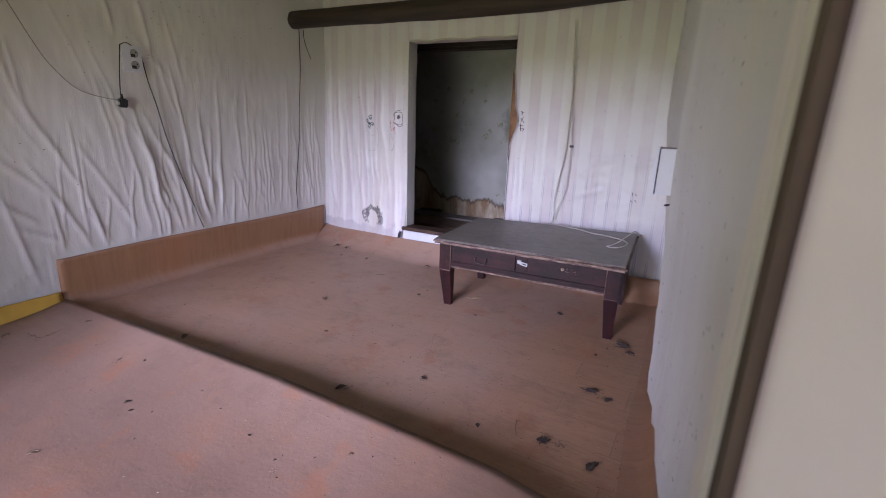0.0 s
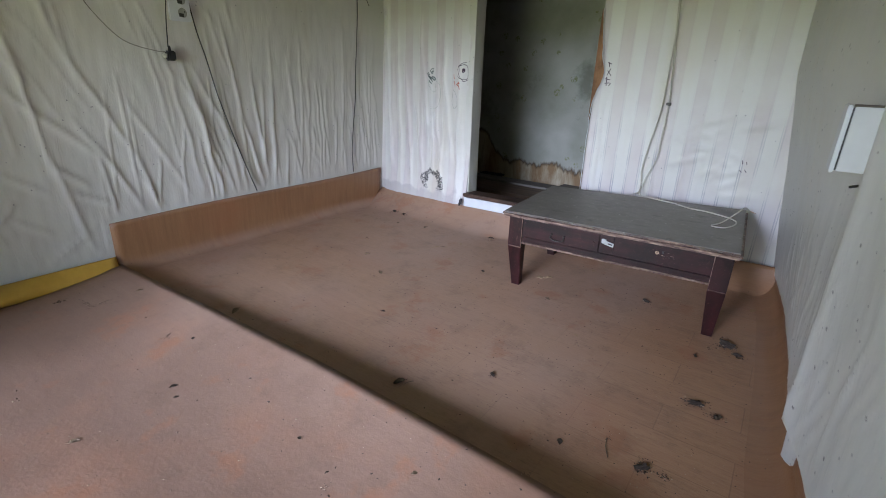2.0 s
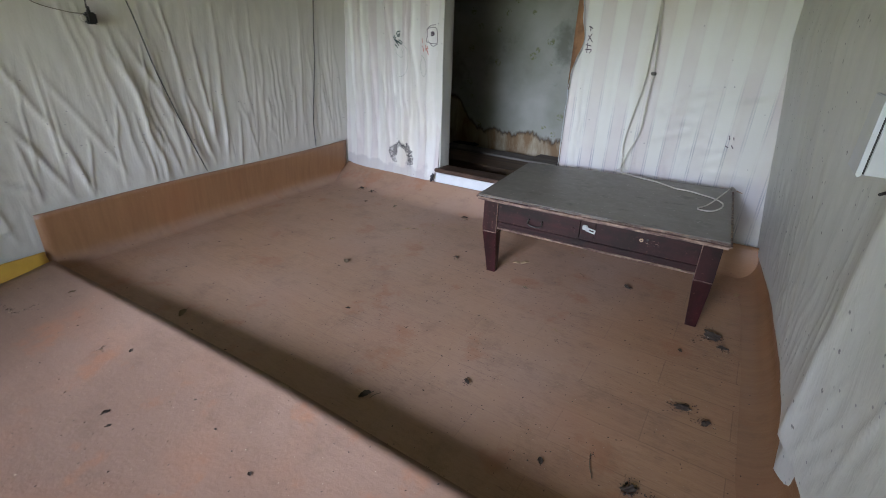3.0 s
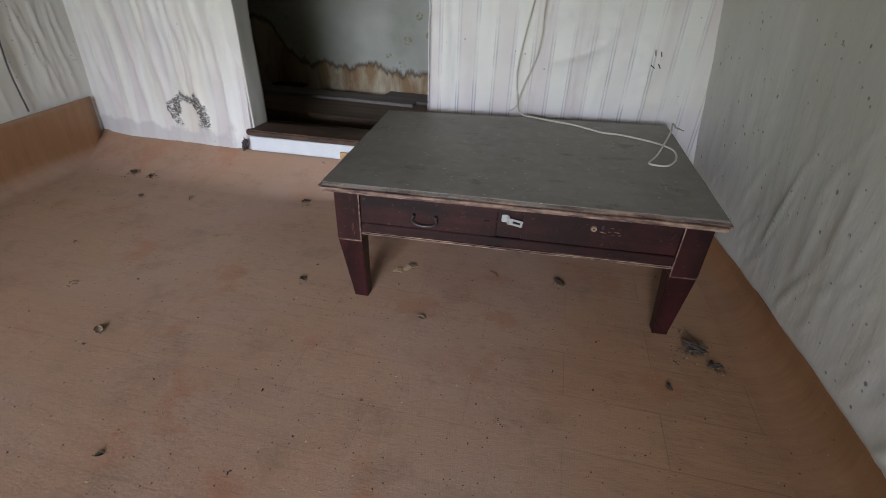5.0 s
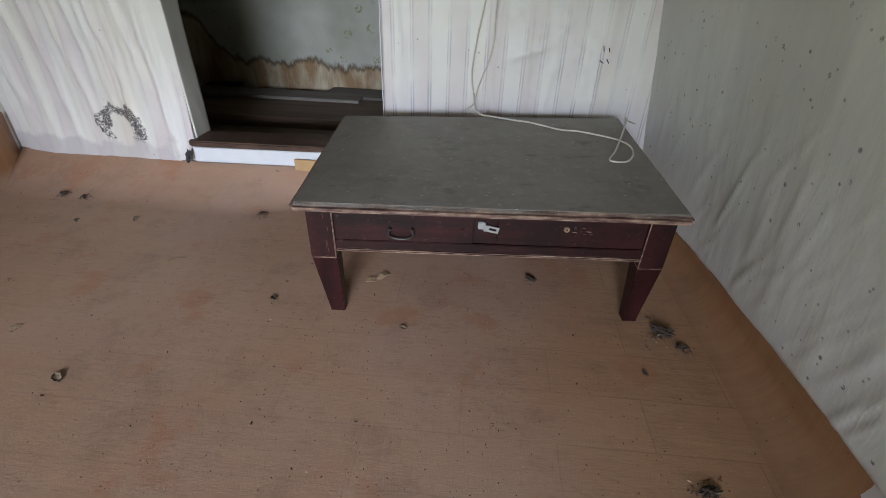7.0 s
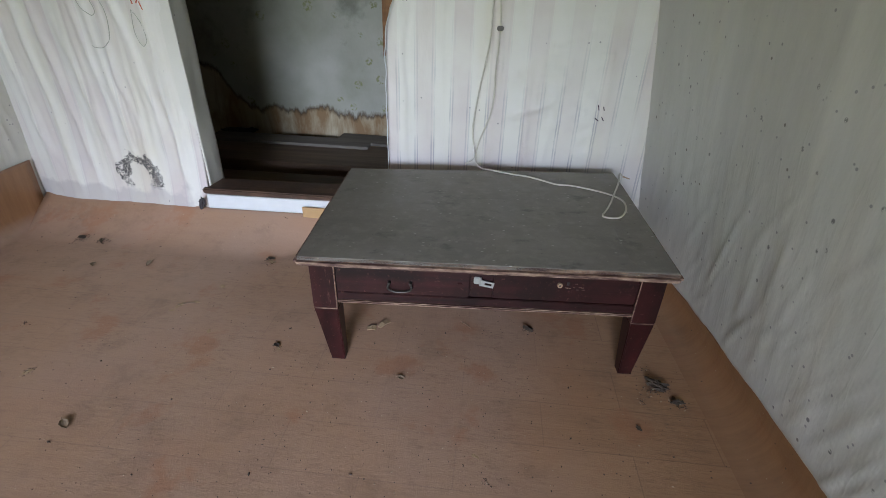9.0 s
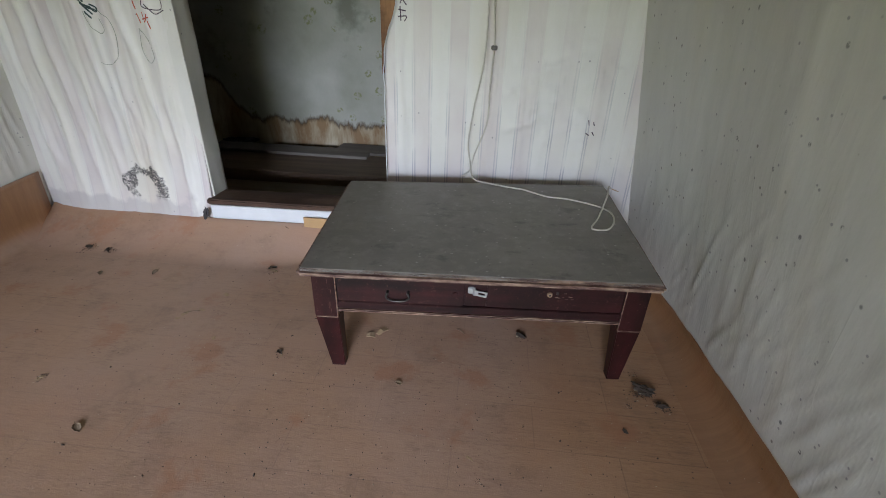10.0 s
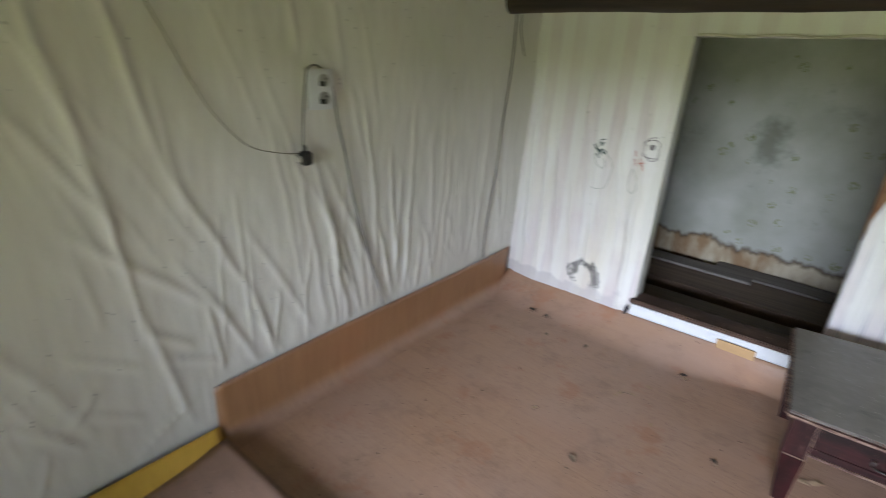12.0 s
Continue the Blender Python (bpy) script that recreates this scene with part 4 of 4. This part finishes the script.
cord("cord", [lw(-2.17, 1.80), lw(-2.09, 1.60), lw(-2.03, 1.461), lw(-1.978, 1.341), lw(-1.927, 1.25), lw(-1.826, 1.143), lw(-1.702, 1.104), lw(-1.645, 1.099, 0.02)], 0.002, plain("grey_cord", (0.22, 0.20, 0.17), 0.6), "grey cord sagging down the creased wall to the plug")
cord("cord", [lw(-1.492, 1.335, 0.026), lw(-1.459, 1.2), lw(-1.427, 1.08), lw(-1.384, 0.889), lw(-1.335, 0.72), lw(-1.268, 0.501, 0.014), lw(-1.191, 0.292, 0.02)], 0.003, BLACK, "black cord running from socket down to the skirting")
cord("cord", [lw(-0.286, 1.675), lw(-0.289, 1.45), lw(-0.291, 1.298), lw(-0.30, 1.05), lw(-0.305, 0.878), lw(-0.33, 0.68), lw(-0.341, 0.572), lw(-0.348, 0.45), lw(-0.336, 0.29)], 0.0035, plain("dark_cord", (0.05, 0.045, 0.04), 0.6), "thin dark cord hanging from the beam")
cord("cord", [lw(-0.25, 1.67, 0.02), lw(-0.235, 1.60), lw(-0.20, 1.52), lw(-0.168, 1.47)], 0.0025, IRON, "short dark wire hooked by the beam")

BOXGREY = plain("pale_grey_plastic", (0.55, 0.56, 0.58), 0.5, vary=0.15)
box = new("junction_box")
tagged(box, "white surface-mounted junction box on the mildewed wall", "electric box")
box.matrix_world = pose(2.752, -1.60, 0.938)
part("box_body", boxes((0.010, 0.13, 0.0, 0.10, -0.066, 0.066), bevel=0.003), BOXGREY, box)
part("box_cover", boxes((0.0, 0.0085, -0.004, 0.104, -0.069, 0.069), bevel=0.002), WHITE, box, "white plastic cover")
# black slab paints the shade between box body and cover
part("box_shadow_gap", boxes((0.004, 0.012, 0.001, 0.098, -0.064, 0.064)), BLACK, box)
part("box_trim", boxes((0.010, 0.085, -0.003, 0.002, 0.066, 0.071)), plain("brown_trim", (0.12, 0.10, 0.085), 0.8), box)
hole = part("wall_hole", tube([(2.797, -1.600, 0.843), (2.82, -1.56, 0.843)], 0.003, 8), BLACK)
tagged(hole, "small dark hole in the wallpaper under the box", "hole", kind="structure")

# pen scribbles on the back wall


def scribble(strokes, mat, label, r=0.0016):
    ob = new("scribble")
    for stroke in strokes:
        line = []
        for p in curve_points([(x, 0, z) for x, z in stroke], 5):
            q = back_face(p.x, p.z)
            line.append(Vector((q.x, q.y - 0.0005, q.z)))
        part("stroke", tube(line, r, 5), mat, ob)
    return tagged(ob, label, "drawing")


PEN = plain("dark_green_pen", (0.03, 0.06, 0.06), 0.7)
GREY = plain("grey_pencil", (0.32, 0.34, 0.30), 0.8)
RED = plain("red_pen", (0.45, 0.10, 0.06), 0.7)
INK = plain("violet_ink", (0.06, 0.035, 0.06), 0.7)
leafs = [[(0.425, 1.03), (0.45, 1.012), (0.475, 1.0)], [(0.435, 1.015), (0.46, 1.0), (0.49, 0.992)], [(0.455, 1.055), (0.47, 1.03), (0.48, 1.05), (0.462, 1.035)], [(0.472, 1.012), (0.497, 1.0), (0.49, 0.985), (0.47, 1.0)], [(0.455, 1.0), (0.475, 0.975)], [(0.45, 0.985), (0.468, 0.96)], [(0.46, 1.06), (0.485, 1.065)], [(0.44, 1.04), (0.455, 1.02)]]
scribble(leafs, PEN, "dark green pen doodle of a sprig on wallpaper", 0.0033)
scribble([[(0.435, 0.985), (0.45, 0.94), (0.485, 0.905), (0.505, 0.92), (0.495, 0.96)], [(0.50, 0.99), (0.535, 0.96), (0.548, 0.90), (0.53, 0.81), (0.49, 0.785), (0.45, 0.792)], [(0.66, 0.93), (0.69, 0.89), (0.70, 0.82), (0.67, 0.80), (0.65, 0.85), (0.66, 0.93)]], GREY, "thin grey pen loops drawn on wallpaper", 0.0016)
scribble([[(0.705, 1.085), (0.74, 1.095), (0.768, 1.085), (0.775, 1.045), (0.772, 1.005), (0.735, 1.0), (0.702, 1.012), (0.708, 1.05), (0.705, 1.085)], [(0.69, 1.06), (0.72, 1.10), (0.76, 1.11)], [(0.71, 1.02), (0.74, 0.985), (0.78, 1.0)]], INK, "violet ink scrawl of a square on wallpaper", 0.0019)
scribble([[(0.728, 1.062), (0.742, 1.068), (0.748, 1.055), (0.735, 1.045), (0.73, 1.055), (0.742, 1.058)]], INK, "violet ink dot inside the scrawled square", 0.0045)
scribble([[(0.665, 0.985), (0.675, 0.95)], [(0.69, 0.99), (0.70, 0.955), (0.71, 0.985)], [(0.71, 0.96), (0.715, 0.93)], [(0.66, 1.03), (0.665, 1.0)], [(0.685, 0.965), (0.715, 0.972)]], RED, "small red pen marks on wallpaper", 0.0022)
scribble([[(1.731, 1.124), (1.754, 1.114)], [(1.74, 1.125), (1.742, 1.10)], [(1.752, 1.09), (1.735, 1.055)], [(1.735, 1.08), (1.76, 1.05)], [(1.727, 1.035), (1.757, 1.03)], [(1.735, 1.045), (1.738, 0.995)], [(1.727, 1.01), (1.76, 1.012), (1.752, 0.995)]], INK, "dark pen letters scrawled beside the doorway", 0.0022)
scribble([[(2.50, 0.66), (2.505, 0.64)], [(2.52, 0.655), (2.525, 0.64)], [(2.495, 0.61), (2.51, 0.60)], [(2.52, 0.615), (2.53, 0.60)]], INK, "tiny dark marks on wallpaper above the table", 0.002)

# strip of yellow oiled paper under the loose front wallpaper


def yellow_face(y, s):
    z = 0.006 + 0.086 * s
    bulge = 0.05 * math.sin(math.pi * s) * (1 + 0.6 * math.sin(y * 9)) * min(1.0, max(0.0, -2.04 - y) * 5)
    return Vector((left_x(z) + 0.028 + bulge + 0.05 * (1 - s) ** 2, y, z))


yellow = part("oiled_paper_strip", sheet(steps(-3.6, -2.045, 0.03), steps(0, 1, 0.1), yellow_face, (-0.003, 0, 0)), YELLOW)
structure(smooth_sheet(yellow), "strip of yellow oiled paper at the foot of the wall", "skirting")

# ---------------------------------------------------------------- litter on the floor
BARK = plain("bark_dark", (0.05, 0.034, 0.023), 0.9, vary=0.6, scale=60)
LEAF = plain("dead_leaf", (0.17, 0.12, 0.075), 0.85, vary=0.6, scale=50)
PALE = plain("pale_scrap", (0.36, 0.25, 0.145), 0.85, vary=0.4, scale=50)
rl = random.Random(21)


def floor_z(x, y):
    s = edge_y(x) - y
    rise = max(0.0, 1 - (-0.046 - y) / back_reach(x))
    return 0.0015 + 0.112 * min(1.0, rise) ** 2 if s < 0 else sheet_face(x, s).z + 0.0015


def clump(x, y, size, mat, label, name="dirt_clump", flat=0.3):
    """A ragged flat lump of dirt or torn scrap."""
    bm = bmesh.new()
    bmesh.ops.create_icosphere(bm, subdivisions=3, radius=1.0)
    seed = Vector((rl.uniform(0, 50), rl.uniform(0, 50), 0))
    for v in bm.verts:
        p = v.co.copy()
        f = 0.75 + 0.75 * noise.noise(p * 1.6 + seed) + 0.45 * noise.noise(p * 4.5 + seed) + 0.2 * noise.noise(p * 11 + seed)
        v.co = Vector((p.x * 1.5, p.y * 0.75, p.z * flat)) * max(0.12, f) * size
        v.co.z += 0.25 * flat * size * noise.noise(p * 7 - seed)
    low = min(v.co.z for v in bm.verts)
    ob = part(name, bm, mat)
    ob.matrix_world = Matrix.Translation((x, y, floor_z(x, y) - low - 0.002)) @ Matrix.Rotation(rl.uniform(0, 6.3), 4, "Z")
    return tagged(ob, label, "debris", "litter on the floor")


def leaf(x, y, length, mat, label, turn=None, name="dead_leaf"):
    """A curled dry leaf with a stalk."""
    bm = bmesh.new()
    us, vs = steps(0, 1, 0.125), (-1, -0.5, 0, 0.5, 1)

    def at(u, v, low):
        w = 0.24 * length * math.sin(math.pi * min(u * 1.05, 1.0)) ** 0.8 + 0.002
        curl = 0.10 * length * v * v + 0.06 * length * math.sin(u * 5)
        return Vector((length * (u - 0.5), w * v * (1 + 0.2 * math.sin(u * 19)), curl + (0 if low else 0.0012)))

    tops = [[bm.verts.new(at(u, v, False)) for v in vs] for u in us]
    lows = [[bm.verts.new(at(u, v, True)) for v in vs] for u in us]
    for g in (tops, lows):
        for a, b in zip(g, g[1:]):
            for k in range(4):
                bm.faces.new((a[k], a[k + 1], b[k + 1], b[k]))
    for k in (0, 4):
        for i in range(len(us) - 1):
            bm.faces.new((tops[i][k], tops[i + 1][k], lows[i + 1][k], lows[i][k]))
    tube([(-0.5 * length, 0, 0.001), (-0.75 * length, 0.03 * length, 0.004)], 0.001, 5, bm)
    bmesh.ops.recalc_face_normals(bm, faces=bm.faces)
    low = min(v.co.z for v in bm.verts)
    ob = part(name, bm, mat)
    ob.matrix_world = Matrix.Translation((x, y, floor_z(x, y) - low - 0.0008)) @ Matrix.Rotation(rl.uniform(0, 6.3) if turn is None else turn, 4, "Z")
    return tagged(ob, label, "leaf", "litter on the floor")


crumb_mat, ct, cb = material("crumbs", 0.9)
geo = ct.nodes.new("ShaderNodeNewGeometry")
ct.links.new(mix(ct, ramp(ct, geo.outputs["Random Per Island"], 0.78, 0.9), (0.05, 0.035, 0.026), (0.42, 0.34, 0.24)), cb.inputs["Base Color"])


def chips(verts, faces, x, y, z, length, width, tall, turn):
    """Adds one ragged chip, a lopsided flat double pyramid."""
    n, c, d = len(verts), math.cos(turn), math.sin(turn)
    for u, v, w in ((0.5, rl.uniform(-0.2, 0.2), 0.2), (rl.uniform(-0.2, 0.2), 0.5, 0.3), (-0.5, rl.uniform(-0.3, 0.3), 0.15), (rl.uniform(-0.2, 0.2), -0.5, 0.25), (rl.uniform(-0.2, 0.2), rl.uniform(-0.2, 0.2), 1.0), (0, 0, 0)):
        verts.append((x + c * u * length - d * v * width, y + d * u * length + c * v * width, z + w * tall))
    for k in range(4):
        a, b = n + k, n + (k + 1) % 4
        faces += [(a, b, n + 4), (b, a, n + 5)]


def heap(x, y, spread, count, label, stretch=1.5):
    """A loose patch of bark crumbs and bird litter: many chips lying over one another."""
    verts, faces = [], []
    turn = rl.uniform(0, 3.1)
    for k in range(2 * count):
        u, v = rl.gauss(0, 0.38) * spread * stretch, rl.gauss(0, 0.36) * spread
        px, py = x + u * math.cos(turn) - v * math.sin(turn), y + u * math.sin(turn) + v * math.cos(turn)
        pile = max(0.0, 1 - math.hypot(u / stretch, v) / spread) * 0.22 * spread * rl.random()
        chips(verts, faces, px, py, floor_z(px, py) - 0.0015 + pile, 0.24 * spread ** 0.5 * rl.uniform(0.06, 0.26), 0.24 * spread ** 0.5 * rl.uniform(0.04, 0.11), 0.24 * spread ** 0.5 * rl.uniform(0.03, 0.10), rl.uniform(0, 6.3))
    me = bpy.data.meshes.new("dirt_heap")
    me.from_pydata(verts, [], faces)
    me.materials.append(crumb_mat)
    return tagged(new("dirt_heap", me), label, "debris", kind="stuff")


def folded_scrap(x, y, length, width, turn, lift):
    """A bent bit of torn vinyl standing on its edges."""
    def top(u, v):
        return Vector((length * (u - 0.5), width * (v - 0.5) * (0.8 + 0.4 * u), 0.0025 + lift * (1 - abs(2 * u - 1)) + 0.3 * lift * v * u))
    ob = part("vinyl_scrap", sheet(steps(0, 1, 0.125), steps(0, 1, 0.25), top, (0, 0, -0.0018)), PALE)
    ob.matrix_world = Matrix.Translation((x, y, floor_z(x, y) - 0.0015)) @ Matrix.Rotation(turn, 4, "Z")
    return tagged(ob, "bent tan scrap of torn vinyl on the floor", "debris", "litter on the floor")


DIRT = "dark heap of crumbled bark and droppings on the vinyl floor"
for x, y, spread, count in ((2.655, -0.80, 0.042, 60), (2.70, -0.862, 0.030, 34), (2.645, -0.735, 0.016, 12), (2.60, -0.868, 0.018, 12), (2.615, -1.30, 0.036, 40), (2.685, -1.33, 0.028, 24), (2.55, -1.705, 0.034, 40), (2.605, -1.70, 0.020, 18), (0.31, -0.235, 0.034, 30), (0.405, -0.245, 0.028, 24), (0.156, -2.359, 0.024, 20)):
    heap(x, y, spread, count, DIRT)
for x, y, spread, count in ((1.982, -1.592, 0.020, 16), (2.278, -0.585, 0.022, 20), (2.432, -1.655, 0.012, 8), (0.558, -0.802, 0.014, 8), (2.797, -0.895, 0.014, 9), (0.861, -2.218, 0.016, 12), (1.90, -2.318, 0.014, 9), (2.15, -1.185, 0.012, 9), (1.448, -0.79, 0.018, 12), (1.215, -0.30, 0.020, 12), (0.76, -1.004, 0.018, 12)):
    heap(x, y, spread, count, "small patch of dark and pale crumbs on the vinyl floor")
for x, y, size in ((2.655, -0.80, 0.024), (2.668, -0.815, 0.018), (2.70, -0.862, 0.013), (2.618, -1.30, 0.016), (2.69, -1.335, 0.013), (2.545, -1.71, 0.016), (0.30, -0.235, 0.014), (0.40, -0.245, 0.013), (2.278, -0.585, 0.013), (1.982, -1.592, 0.010), (2.566, -0.972, 0.008), (2.72, -1.76, 0.02)):
    clump(x, y, size, BARK, "dark lump of crumbled bark on the vinyl floor", flat=0.45)
for x, y in ((0.335, -2.26), (0.29, -2.295)):
    heap(x, y, 0.012, 30, "long dark smear of crumbled bark on the loose vinyl", 5.0)
for x, y, size in ((0.82, -1.904, 0.055), (0.719, -0.379, 0.04), (1.022, -1.166, 0.042), (1.199, -0.271, 0.045), (1.194, -0.06, 0.035), (1.448, -0.787, 0.03), (1.741, -1.838, 0.05), (0.50, -0.42, 0.04), (1.234, -2.367, 0.02), (1.174, -2.346, 0.035), (0.381, -2.109, 0.035), (1.194, -2.64, 0.04), (1.336, -1.483, 0.02), (2.316, -1.756, 0.03), (1.881, -0.875, 0.025), (2.076, -2.161, 0.025), (1.717, -2.251, 0.02), (0.97, -2.17, 0.02)):
    leaf(x, y, size * (0.65 if y < -2.04 else 0.85), BARK if rl.random() < 0.6 else LEAF, "small dry curled brown leaf on the vinyl floor")
for x, y, size in ((1.01, -0.63, 0.016), (1.06, -0.60, 0.014), (0.76, -1.004, 0.014), (1.21, -0.29, 0.016), (1.46, -0.80, 0.010), (1.0, -0.66, 0.010), (1.936, -0.365, 0.015), (2.12, -1.117, 0.010), (1.19, -0.75, 0.012), (1.10, -0.49, 0.014), (2.72, -0.35, 0.02)):
    clump(x, y, size * 0.75, PALE, "pale torn paper scraps on the vinyl floor", "paper_scrap", 0.14)
folded_scrap(1.735, -0.655, 0.030, 0.022, 0.2, 0.0035)
folded_scrap(1.772, -0.628, 0.046, 0.020, 1.0, 0.004)
for x, y, length, turn in ((2.44, -1.69, 0.085, 1.9), (2.06, -0.59, 0.04, -0.7), (1.77, -1.82, 0.04, 1.2), (1.03, -0.62, 0.06, 0.4)):
    bm = tube(curve_points([(-length / 2, 0, 0.002), (0, 0.06 * length, 0.003), (length / 2, 0, 0.002)], 4), 0.0014, 5)
    ob = part("twig", bm, LEAF)
    ob.matrix_world = Matrix.Translation((x, y, floor_z(x, y) - 0.001)) @ Matrix.Rotation(turn, 4, "Z")
    tagged(ob, "thin dry straw twig on the vinyl floor", "twig", "litter on the floor")
# fine crumbs too small to count
verts, faces = [], []
for k in range(1700):
    x, y = rl.uniform(0.1, 2.82), rl.uniform(-3.0, -0.12)
    if k % 2:
        x = min(2.8, max(0.1, rl.gauss(1.95, 0.55)))
        y = min(-0.12, max(-1.95, rl.gauss(-1.2, 0.45)))
    r = rl.uniform(0.0007, 0.0019) if k % 12 else rl.uniform(0.002, 0.0036)
    chips(verts, faces, x, y, floor_z(x, y) - 0.0012, 2 * r * rl.uniform(1.0, 2.2), 2 * r, r * rl.uniform(0.7, 1.4), rl.uniform(0, 6.3))
me = bpy.data.meshes.new("floor_crumbs")
me.from_pydata(verts, [], faces)
me.materials.append(crumb_mat)
tagged(new("floor_crumbs", me), "scattered dark and pale crumbs on the vinyl floor", "crumbs", kind="stuff")
